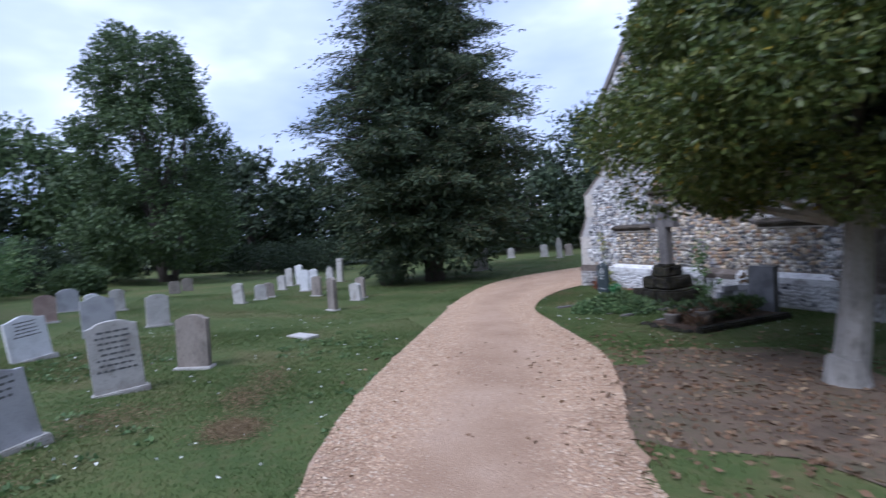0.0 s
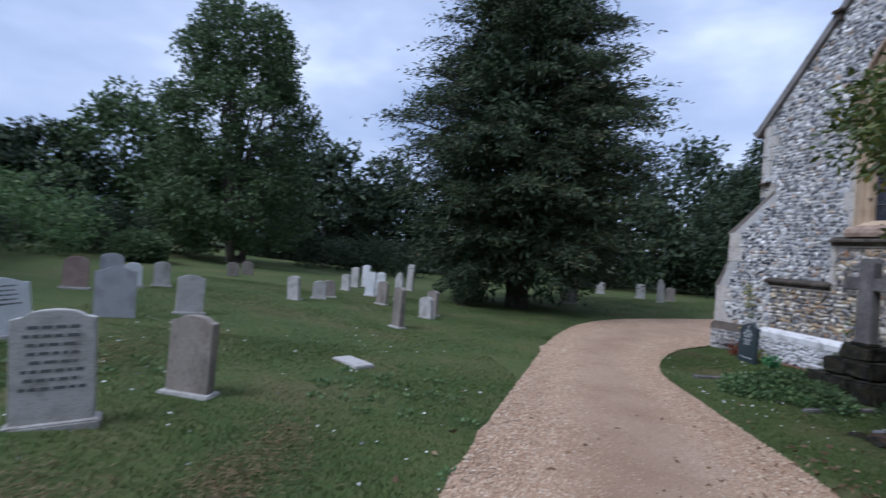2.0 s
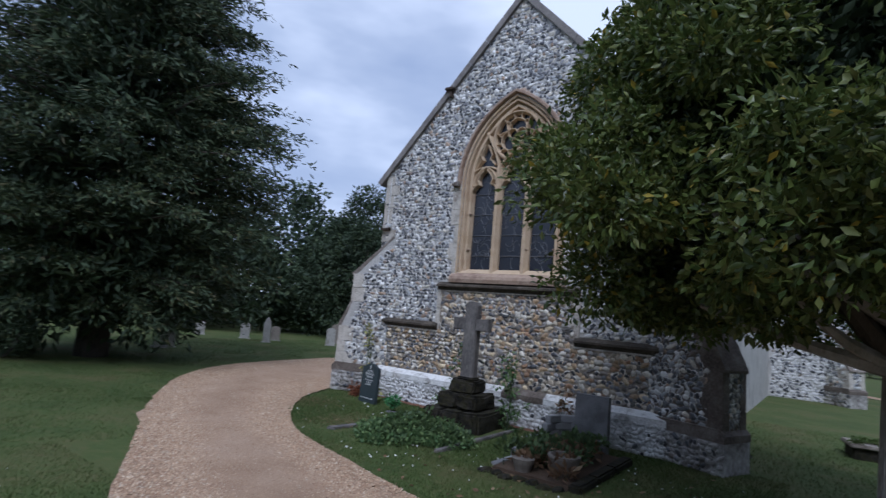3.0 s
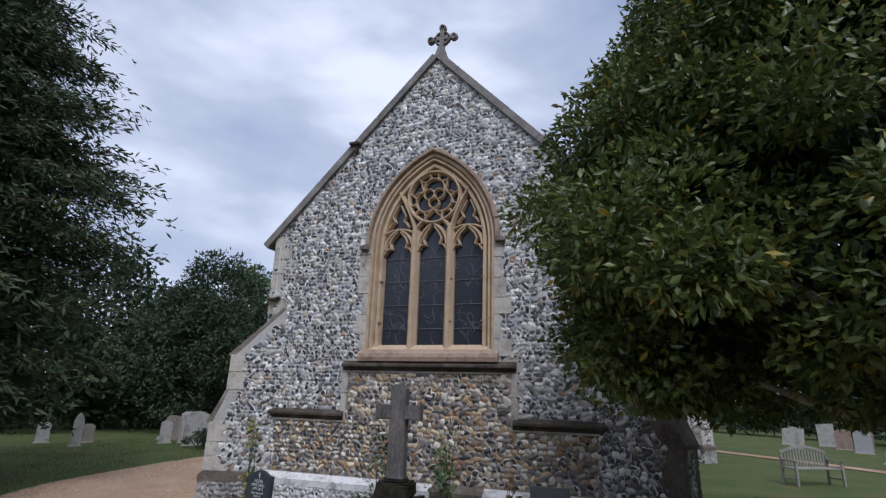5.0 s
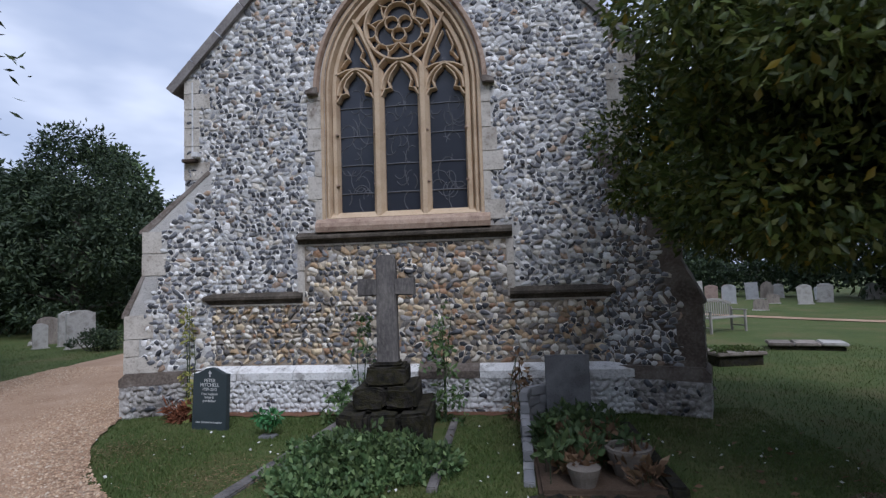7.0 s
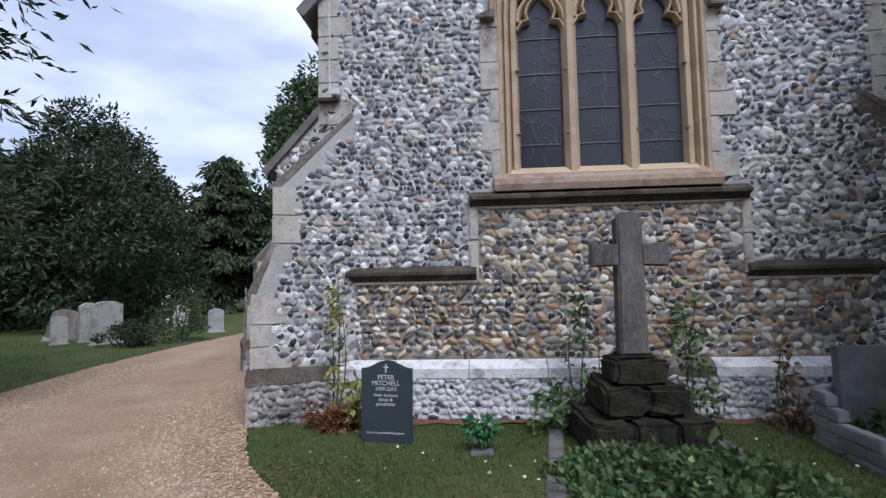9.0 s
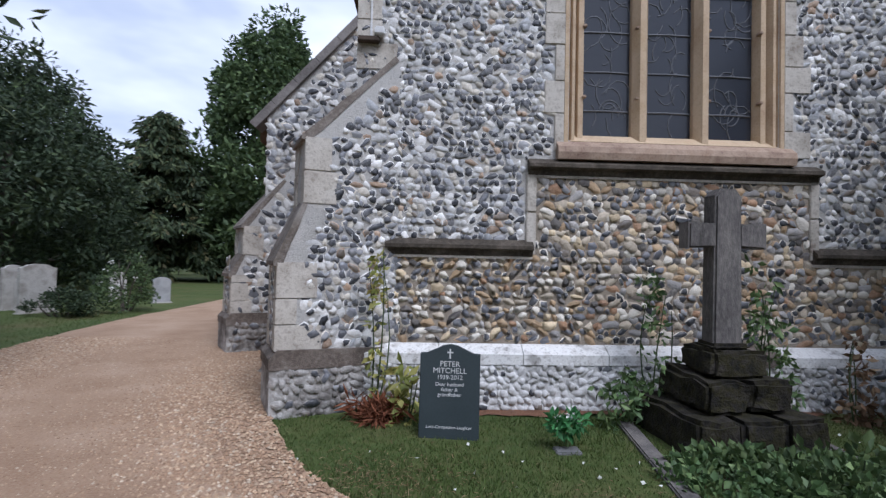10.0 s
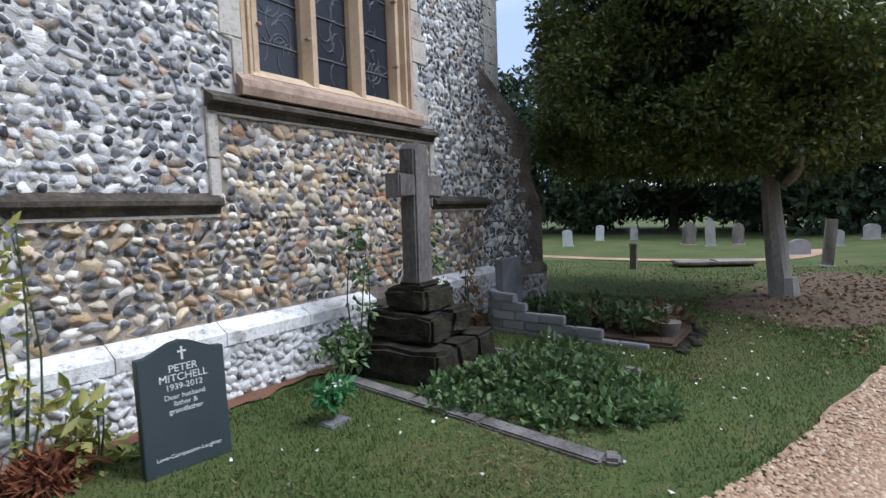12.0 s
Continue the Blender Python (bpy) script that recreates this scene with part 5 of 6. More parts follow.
for k, (x, y, h, w, m, s) in enumerate(((14.4, 3.4, 0.62, 0.36, M_GRAVE_WHITE, "round"), (17.6, 3.3, 0.66, 0.34, M_GRAVE_WHITE, "round"), (18.3, 2.1, 0.6, 0.3, M_GRAVE_PALE, "point"), (16.0, -0.4, 0.8, 0.44, M_GRAVE_OLD, "point"), (15.4, -1.2, 0.95, 0.3, M_GRAVE_PALE, "point"), (16.2, -1.9, 0.75, 0.34, M_GRAVE_OLD, "point"),
                                        (12.4, -3.7, 0.42, 0.5, M_GRAVE_GREY, "round"), (9.6, -4.25, 1.0, 0.2, M_GRAVE_OLD, "flat"), (13.6, 5.0, 0.55, 0.4, M_GRAVE_OLD, "round"), (15.2, -4.5, 0.5, 0.45, M_GRAVE_PALE, "round"), (17.5, -5.5, 0.5, 0.45, M_GRAVE_PALE, "round"),
                                        (11.2, 24.2, 1.1, 0.62, M_GRAVE_PALE, "shoulder"), (13.5, 27.5, 1.2, 0.8, M_GRAVE_PALE, "flat"), (12.75, 17.6, 0.5, 0.6, M_GRAVE_OLD, "round"), (13.7, 23.2, 1.05, 0.7, M_GRAVE_GREY, "round"), (17.6, 27.4, 1.1, 0.7, M_GRAVE_OLD, "point"), (16.5, 21.1, 1.0, 0.65, M_GRAVE_PALE, "round"), (18.1, 22.3, 1.0, 0.7, M_GRAVE_PALE, "shoulder"), (13.6, 25.4, 1.0, 0.7, M_GRAVE_PINK, "shoulder"), (14.5, 25.4, 1.0, 0.7, M_GRAVE_PINK, "round"), (16.6, 27.0, 1.05, 0.7, M_GRAVE_GREY, "flat"), (20.0, 31.0, 1.1, 0.7, M_GRAVE_OLD, "round"), (18.6, 28.0, 0.9, 0.6, M_GRAVE_PALE, "round"),
                                        (22.5, 30.5, 1.0, 0.6, M_GRAVE_PALE, "point"), (15.6, 22.4, 0.5, 0.6, M_GRAVE_OLD, "round"), (24, 27, 1.0, 0.6, M_GRAVE_PALE, "round"), (21.5, 24.0, 0.9, 0.6, M_GRAVE_PALE, "round"), (11.6, 27.5, 0.9, 0.6, M_GRAVE_PALE, "round"), (19.2, 24.6, 0.8, 0.6, M_GRAVE_WHITE, "round"))):
    headstone(FIELD if m is not M_GRAVE_PINK else "reddish headstone far out in the mown field", x, y, w, h, s, m, (-70 if x > 9 and y < 8 else -25), 0, (-3, 2, 0, 4)[k % 4], 0.1, True, 0, "far headstones")

# flat ledger stone in the turf
t = thing("ledger_stone", "flat pale ledger stone sunk in the turf", "gravestone", (-0.3, -8.72, height(-0.3, -8.72)), 30)
part("slab", box(bmesh.new(), -0.30, 0.30, -0.14, 0.14, -0.05, 0.035, 0.012), M_GRAVE_PALE, t)

# green slate headstone with cut letters
slate = thing("slate_headstone", "dark green slate headstone with pale cut lettering", "gravestone", (-2.36, -0.97, 0), -10)
slate.matrix_world = pose(-2.36, -0.95, 0, 0, 0, -8) @ pose(0, 0, 0, -3, 0, 0)
SW, SH, ST = 0.5, 0.77, 0.07
face = part("slab", prism(bmesh.new(), [(x, z if z else -0.12) for x, z in stone_outline("ogee", SW, SH)], -ST / 2, ST / 2, None, 0.005), M_SLATE, slate)


def lettering(body, size, z, parent, name="lettering"):
    cu = bpy.data.curves.new(name, "FONT")
    cu.body, cu.size, cu.align_x, cu.extrude = body, size, "CENTER", 0.001
    ob = bpy.data.objects.new(name, cu)
    scene.collection.objects.link(ob)
    me = bpy.data.meshes.new_from_object(ob.evaluated_get(bpy.context.evaluated_depsgraph_get()))
    bpy.data.objects.remove(ob)
    return placed(name, me, M_LETTER, parent, "", pose(0, -ST / 2 - 0.001, z, 90, 0, 0))


for body, size, z in (("PETER", 0.062, 0.59), ("MITCHELL", 0.062, 0.535), ("1939-2012", 0.05, 0.485), ("Dear husband", 0.042, 0.43), ("father &", 0.042, 0.388), ("grandfather", 0.042, 0.346), ("Love-Compassion-Laughter", 0.034, 0.085)):
    lettering(body, size, z, face)
bm = bmesh.new()
box(bm, -0.006, 0.006, -ST / 2 - 0.003, -ST / 2 + 0.002, 0.655, 0.735)
box(bm, -0.025, 0.025, -ST / 2 - 0.003, -ST / 2 + 0.002, 0.7, 0.711)
part("cut_cross", bm, M_LETTER, face)

# stepped cross monument
mon = thing("cross_monument", "tall stone cross on mossy blackened steps", "monument", (-0.04, -0.95, 0), 3)
for w, z0, z1 in ((0.54, -0.15, 0.31), (0.37, 0.31, 0.57), (0.245, 0.57, 0.79)):
    n = 3 if w > 0.45 else 2 if w > 0.3 else 1
    for i in range(n):
        bm = bmesh.new()
        x0, x1 = -w + 2 * w * i / n, -w + 2 * w * (i + 1) / n
        box(bm, x0 + 0.004, x1 - 0.004, -w, w, z0, z1 - 0.004, 0.035)
        bmesh.ops.subdivide_edges(bm, edges=[e for e in bm.edges if e.calc_length() > 0.12], cuts=3, use_grid_fill=True)
        for v in bm.verts:
            v.co += Vector(noise.noise_vector(v.co * 6 + Vector((w * 9, 0, 0)))) * 0.04
        part("step_stone", bm, M_MOSSY, mon)
bm = bmesh.new()
prism(bm, [(-0.13, 0.76), (0.13, 0.76), (0.122, 1.7), (0.118, 2.06), (0.07, 2.125), (-0.06, 2.13), (-0.118, 2.07), (-0.122, 1.7)], -0.085, 0.085, None, 0.018)
part("shaft", bm, M_CROSS, mon)
for s in (-1, 1):
    bm = bmesh.new()
    prism(bm, [(s * 0.1, 1.63), (s * 0.35, 1.62), (s * 0.35, 1.84), (s * 0.1, 1.83)], -0.08, 0.08, None, 0.015)
    part("arm", bm, M_CROSS, mon)
bm = bmesh.new()
box(bm, -0.17, 0.17, -0.14, 0.14, 0.77, 0.83, 0.025)
part("collar", bm, M_MOSSY, mon)

# ---- small things beside the church ----
def plant_mass(name, label, category, pts, spread_r, leaf, wide, material, per, seed, at=(0, 0, 0), group="", up=0.5, extra=()):
    """Low planting: many leaves over short stems at the given local places."""
    global rng
    rng = np.random.default_rng(seed)
    t = thing(name, label, category, at, 0, group)
    c = np.array(pts, float)
    p, o = clumped(c, np.full(len(c), spread_r), per, 0.8)
    o[:, 2] = np.abs(o[:, 2]) + up
    p[:, 2] = np.maximum(p[:, 2], 0.01)
    foliage("foliage", p, o, leaf, leaf * wide, material, t, 0.1, 0.6)
    bm = bmesh.new()
    for q in c[:: max(1, len(c) // 40)]:
        limb(bm, (q[0], q[1], -0.05), (q[0], q[1], max(q[2], 0.06)), 0.006, 0.004, 4, 0.1, 2)
    tagged(part("stem", bm, M_LEAF_DARK, t), kind="stuff")
    return t


r = random.Random(4)
# planted grave before the cross: kerb along one side, leafy ground cover
kerb = thing("grave_kerb", "dark stone kerb along a planted grave", "kerb", (-0.78, -1.75, 0), 0)
kerb.matrix_world = pose(-0.88, -1.8, 0, 0, 0, -7.5)
y0 = -1.28
for L in (0.9, 0.7, 0.94):
    bm = box(bmesh.new(), -0.07, 0.07, y0 + 0.005, y0 + L - 0.005, -0.1, 0.035, 0.012)
    part("kerb_stone", bm, M_CROSS, kerb)
    y0 += L
kerb = thing("grave_kerb", "narrow pale stone kerb along a planted grave", "kerb", (0.72, -1.3, 0))
for y0, y1 in ((-1.5, -0.62), (-0.61, 0.2), (0.21, 0.75)):
    part("kerb_stone", box(bmesh.new(), -0.045, 0.045, y0, y1, -0.1, 0.04, 0.012), M_CROSS, kerb)
t = thing("field_stone", "small grey stone at the corner of a planted grave", "stone", (-1.02, -3.1, 0), 20)
part("stone", box(bmesh.new(), -0.07, 0.07, -0.05, 0.05, -0.05, 0.05, 0.02), M_CROSS, t)


def spread(n, rx, ry, low, high):
    """Points over an uneven round patch, lower towards its rim."""
    out = []
    while len(out) < n:
        a, q = r.uniform(0, 6.283), math.sqrt(r.uniform(0, 1))
        w = 1 + 0.16 * math.sin(3 * a + 1) + 0.12 * math.sin(5 * a + 2.2)
        out.append((rx * q * w * math.cos(a), ry * q * w * math.sin(a), low + (high - low) * r.random() * (1.15 - q * q)))
    return out


pts = spread(250, 0.82, 0.8, 0.02, 0.2)
plant_mass("ground_cover", "dense leafy strawberry-like plants filling a grave", "plant", pts, 0.1, 0.062, 0.75, M_LEAF_FRESH, 26, 201, (-0.1, -2.3, 0))
pts = spread(80, 0.66, 0.6, 0.06, 0.3)
plant_mass("ground_cover", "darker broad leaves among the grave's planting", "plant", pts, 0.1, 0.07, 0.7, M_LEAF, 18, 202, (0.05, -2.25, 0))
bed = thing("planting_bed", "bare soil of the planted grave", "soil", (-0.12, -2.25, 0), kind="structure")
part("soil", box(bmesh.new(), -0.5, 0.5, -0.5, 0.5, -0.1, 0.015, 0.01), M_SOIL, bed)


def climber(label, at, h, seed, material=M_LEAF, n=46, w=0.13, leaf=0.1):
    """A tall weedy stem with leaves up its length."""
    global rng
    rng = np.random.default_rng(seed)
    t = thing("climbing_plant", label, "plant", at, 0)
    bm = bmesh.new()
    for k in range(3):
        limb(bm, (rng.uniform(-0.05, 0.05), rng.uniform(-0.05, 0.05), -0.05), (rng.uniform(-w, w) * 1.5, rng.uniform(-0.06, 0.06), h * rng.uniform(0.75, 1.0)), 0.011, 0.004, 5, 0.08, 5)
    tagged(part("stem", bm, M_LEAF_DARK, t), kind="stuff")
    z = rng.uniform(0.0, 1, n) ** 1.5 * h
    c = np.stack([rng.normal(size=n) * w * (1.25 - z / h), rng.normal(size=n) * w * 0.7, z], 1)
    p, o = clumped(c, np.full(n, 0.05), 7)
    foliage("foliage", p, o, leaf, leaf * 0.5, material, t, 0.4, 0.7)
    return t


climber("tall leafy weed climbing beside the cross", (-0.42, -0.55, 0), 1.35, 211, M_LEAF_FRESH, 34, 0.11, 0.08)
climber("tall yellowing weed climbing beside the cross", (0.6, -0.62, 0), 1.5, 212, M_LEAF_FRESH, 56, 0.12, 0.09)
climber("leafy weed at the monument's foot", (-0.72, -0.6, 0), 0.5, 213, M_LEAF_FRESH, 40, 0.14, 0.09)
climber("straggling pale weed against the buttress", (-3.02, -0.4, 0), 1.6, 214, M_LEAF_YELLOW, 22, 0.06, 0.09)
climber("pale broad-leaved plant beside the slate headstone", (-2.76, -0.5, 0), 0.55, 215, M_LEAF_YELLOW, 18, 0.1, 0.13)
climber("flowering weed by the walled grave", (1.55, -0.5, 0), 0.85, 216, M_LEAF_DRY, 26, 0.07)

# withered fern heap by the corner
global_pts = [(r.gauss(0, 0.08), r.gauss(0, 0.05), r.uniform(0.02, 0.16)) for _ in range(26)]
plant_mass("withered_fern", "heap of withered brown fern at the wall's foot", "plant", global_pts, 0.08, 0.15, 0.16, M_RUST, 26, 221, (-2.95, -0.5, 0), up=-0.3)

# memorial vase with flowers
vase = thing("flower_vase", "green posy in a spike vase on a grey stone", "vase", (-1.45, -1.25, 0))
bm = box(bmesh.new(), -0.1, 0.1, -0.07, 0.07, -0.05, 0.02, 0.008)
part("base_stone", bm, M_GRANITE, vase)
part("vase", turned(bmesh.new(), [(0.012, 0.04), (0.012, 0.16), (0.035, 0.22), (0.033, 0.225)], 10), M_LEAF, vase)
rng = np.random.default_rng(230)
p, o = clumped(np.array([(0, 0, 0.24), (0.08, 0, 0.23), (-0.08, 0.01, 0.22), (0.0, 0.02, 0.17)]), np.full(4, 0.075), 46)
foliage("posy", p, o, 0.085, 0.036, M_POSY, vase)
p, o = clumped(np.array([(-0.08, 0, 0.26), (0.02, -0.03, 0.29), (0.09, 0, 0.25)]), np.full(3, 0.02), 14)
foliage("bloom", p, o, 0.03, 0.02, M_PETAL, vase, label="small white blooms")

# walled grave: stepped block walling curving round a headstone
wall_t = thing("grave_wall", "stepped low wall of grey walling blocks round a grave", "wall", (0, 0, 0))
block = bmesh.new()
box(block, -0.15, 0.15, -0.05, 0.05, 0.0, 0.105, 0.01)
for v in block.verts:
    v.co += Vector(noise.noise_vector(v.co * 9)) * 0.008
block_me = bpy.data.meshes.new("walling_block")
block.to_mesh(block_me)
block.free()
block_me.materials.append(M_GREYBRICK)
line = spline([(2.05, -0.62), (1.86, -0.66), (1.7, -0.78), (1.6, -0.98), (1.58, -1.3), (1.58, -1.7), (1.57, -2.1), (1.56, -2.5), (1.56, -2.9)], 12)
seg = np.concatenate([[0], np.cumsum(np.linalg.norm(np.diff(line, axis=0), axis=1))])
for course, end in ((0, 2.6), (1, 2.05), (2, 1.6), (3, 1.2), (4, 0.8)):
    d = 0.15 if course % 2 else 0.02
    while d + 0.15 < end:
        q = [np.interp(d + e, seg, line[:, k]) for e in (0.0, 0.05) for k in (0, 1)]
        a = math.degrees(math.atan2(q[3] - q[1], q[2] - q[0]))
        placed("walling_block", block_me, None, wall_t, "", pose(q[0], q[1], -0.06 + course * 0.107, 0, 0, a + r.uniform(-2, 2)))
        d += 0.305
hs = headstone("square rough grey granite headstone in a walled grave", 2.12, -0.78, 0.52, 0.84, "flat", M_GRANITE, 0, -2, 0, 0.11, False, 0, "")
kerb3 = thing("grave_kerb", "mossy stone kerb on the far side of the walled grave", "kerb", (2.72, -1.9, 0))
for y0, y1 in ((-1.0, -0.45), (-0.44, 0.2), (0.21, 0.95)):
    part("kerb_stone", box(bmesh.new(), -0.08, 0.08, y0, y1, -0.1, 0.1, 0.025), M_MOSSY, kerb3)
bed = thing("planting_bed", "bare soil of the walled grave", "soil", (2.14, -1.85, 0), kind="structure")
part("soil", box(bmesh.new(), -0.52, 0.52, -1.05, 0.95, -0.1, 0.06, 0.03), M_SOIL, bed)
pts = [(r.uniform(-0.42, 0.42), r.uniform(-0.9, 0.9), r.uniform(0.08, 0.26)) for _ in range(60)]
plant_mass("grave_planting", "leafy green plants in a walled grave", "plant", pts, 0.09, 0.1, 0.6, M_LEAF, 20, 241, (2.1, -1.85, 0.04))
pts = [(r.uniform(-0.4, 0.4), r.uniform(-0.9, 0.4), r.uniform(0.05, 0.2)) for _ in range(40)]
plant_mass("withered_plants", "withered brown plants in a walled grave", "plant", pts, 0.08, 0.13, 0.4, M_LEAF_DRY, 16, 242, (2.15, -1.9, 0.04))
pot = thing("flower_pot", "weathered round stone pot in a grave", "pot", (2.42, -2.5, 0.05))
part("bowl", turned(bmesh.new(), [(0.12, 0.0), (0.17, 0.14), (0.2, 0.22), (0.2, 0.25), (0.165, 0.25), (0.15, 0.2)], 18), M_TERRA, pot)
pot = thing("flower_pot", "dark weathered pot lying in the planting", "pot", (2.0, -2.75, 0.05))
part("bowl", turned(bmesh.new(), [(0.09, 0.0), (0.13, 0.12), (0.14, 0.16), (0.11, 0.16)], 16), M_TERRA, pot)
for k in range(7):
    st = thing("field_stone", "loose mossy stone edging a grave", "stone", (1.6 + 0.16 * k, -3.0 + r.uniform(-0.06, 0.06), 0.0), r.uniform(0, 180), "edging stones")
    bm = bmesh.new()
    bmesh.ops.create_icosphere(bm, subdivisions=2, radius=1.0)
    for v in bm.verts:
        v.co = Vector((v.co.x * 0.1, v.co.y * 0.07, v.co.z * 0.06)) * (1 + 0.35 * noise.noise(v.co * 1.7 + Vector((k * 3, 0, 0))))
    part("stone", bm, M_MOSSY, st)

# ---- the field on the far side ----
bench = thing("garden_bench", "silvered wooden garden bench with an arched slatted back", "bench", (7.75, 9.1, 0), -150)
for x in (-0.72, 0.72):
    for y, h in ((0.24, 0.62), (-0.22, 0.72)):
        part("leg", box(bmesh.new(), x - 0.03, x + 0.03, y - 0.03, y + 0.03, -0.02, h, 0.006), M_WOOD, bench)
    part("armrest", box(bmesh.new(), x - 0.035, x + 0.035, -0.24, 0.3, 0.62, 0.65, 0.006), M_WOOD, bench)
    part("side_rail", box(bmesh.new(), x - 0.02, x + 0.02, -0.2, 0.24, 0.15, 0.19, 0.006), M_WOOD, bench)
for k in range(6):
    part("seat_slat", box(bmesh.new(), -0.75, 0.75, -0.2 + k * 0.08, -0.14 + k * 0.08, 0.42, 0.45, 0.006), M_WOOD, bench)
for k in range(15):
    x = -0.66 + k * 0.0943
    part("back_slat", box(bmesh.new(), x - 0.022, x + 0.022, -0.25, -0.23, 0.46, 0.8 + 0.16 * math.cos(x * 2.1), 0.004), M_WOOD, bench)
part("top_rail", sweep(bmesh.new(), [(x, 0.8 + 0.16 * math.cos(x * 2.1)) for x in np.linspace(-0.74, 0.74, 13)], 0.07, -0.265, -0.215), M_WOOD, bench)

for lab, x, y, yaw, L, W, H, split in (("low chest tomb with a thick mossy top", 5.75, 3.55, 10, 1.0, 0.75, 0.26, 1), ("broken ledger tomb with cracked lichened slabs", 8.05, 5.35, -18, 1.5, 0.7, 0.16, 3), ("sunken kerbed grave in the mown grass", 9.5, -2.1, -65, 1.7, 0.7, 0.12, 2)):
    t = thing("table_tomb", lab, "tomb", (x, y, 0), yaw)
    part("plinth", box(bmesh.new(), -L / 2 + 0.06, L / 2 - 0.06, -W / 2 + 0.06, W / 2 - 0.06, -0.1, H - 0.06, 0.02), M_MOSSY, t)
    for k in range(split):
        bm = box(bmesh.new(), -L / 2 + L * k / split + 0.01, -L / 2 + L * (k + 1) / split - 0.01, -W / 2, W / 2, H - 0.07 + 0.01 * k, H + 0.01 * k, 0.02)
        part("slab", bm, (M_BUTTCAP, M_GRAVE_OLD, M_GRAVE_PALE)[k % 3] if split > 1 else M_GRAVE_OLD, t)
    if split == 1:
        pts = [(r.uniform(-0.45, 0.45), r.uniform(-0.32, 0.32), 0.27) for _ in range(60)]
        rng = np.random.default_rng(250)
        p, o = clumped(np.array(pts), np.full(60, 0.05), 30, 0.3)
        foliage("moss", p, o, 0.05, 0.03, M_BLADE, t, 0, 0.6, "yellow-green moss")
post = thing("marker_post", "dark square wooden marker post in the grass", "post", (8.3, -0.65, 0))
part("post", box(bmesh.new(), -0.07, 0.07, -0.07, 0.07, -0.1, 0.52, 0.01), M_DARKSTONE, post)
part("cap", box(bmesh.new(), -0.09, 0.09, -0.09, 0.09, 0.52, 0.6, 0.02), M_DARKSTONE, post)


def strip(name, label, pts, w, material, lift=0.02):
    c = spline(pts, 8)
    d = np.gradient(c, axis=0)
    d /= np.linalg.norm(d, axis=1, keepdims=True)
    nrm = np.stack([-d[:, 1], d[:, 0]], 1)
    V, F = [], []
    for k, (p, q) in enumerate(zip(c, nrm)):
        for s in (-0.5, 0.5):
            e = p + q * s * w
            V.append((e[0], e[1], height(*e) + lift))
        if k:
            F.append([2 * k - 2, 2 * k - 1, 2 * k + 1, 2 * k])
    return tagged(placed(name, soup(name, V, F), material), label, "path", kind="structure")


strip("path_far", "narrow pale trodden path across the field", [(14, -4.2), (11.2, -3.2), (10.3, 0.5), (11.6, 6), (14.6, 9.6), (18, 12)], 0.6, M_GRAVEL)
strip("path_bench", "narrow pale trodden path across the field", [(5.9, 20.5), (9.2, 16.6), (12.4, 12.4), (16, 9)], 0.8, M_GRAVEL)

# leaf litter and worn earth under the holly
a = np.linspace(0, 2 * math.pi, 41)[:-1]
rad = 1.0 + 0.18 * np.sin(a * 3 + 1) + 0.1 * np.sin(a * 7)
V = [(5.6, -4.6, height(5.6, -4.6) + 0.02)]
for f in (0.5, 1.0):
    V += [(5.6 + f * 2.5 * k * math.cos(t), -4.6 + f * 1.75 * k * math.sin(t), height(5.6, -4.6 + f * 1.75 * k * math.sin(t)) + (0.024 if f < 1 else 0.006)) for t, k in zip(a, rad)]
F = [[0, 1 + i, 1 + (i + 1) % 40] for i in range(40)]
for i in range(40):
    j = (i + 1) % 40
    F += [[1 + i, 41 + i, 41 + j], [1 + i, 41 + j, 1 + j]]
tagged(placed("leaf_litter", soup("leaf_litter", V, F), M_LITTER), "bare brown earth with dead leaves under a tree", "ground", kind="structure")

# narrow bare strip of reddish earth at the wall's foot
V, F = [], []
for k, x in enumerate(np.linspace(-2.95, 1.45, 45)):
    V += [(x, -0.12, 0.02), (x, -0.33 - 0.07 * math.sin(x * 5.1) * math.sin(x * 2.3 + 1) - 0.03 * math.sin(x * 17), 0.014)]
    if k:
        F.append([2 * k - 2, 2 * k - 1, 2 * k + 1, 2 * k])
tagged(placed("bare_earth", soup("bare_earth", V, F), M_REDSOIL), "bare reddish earth along the foot of the wall", "ground", kind="structure")

# ---- fine cover: grass blades, gravel, fallen leaves ----
rng = np.random.default_rng(77)


def on_path(x, y):
    """Which of the points lie on the gravel."""
    poly = np.concatenate([PATH_LEFT, PATH_RIGHT[::-1]])
    inside = np.zeros(len(x), bool)
    q = np.roll(poly, 1, axis=0)
    for (x0, y0), (x1, y1) in zip(poly, q):
        hit = ((y0 > y) != (y1 > y)) & (x < (x1 - x0) * (y - y0) / (y1 - y0 + 1e-12) + x0)
        inside ^= hit
    return inside


ground_z = np.vectorize(height)


def scatter(n, x0, x1, y0, y1):
    x, y = rng.uniform(x0, x1, n), rng.uniform(y0, y1, n)
    return x, y


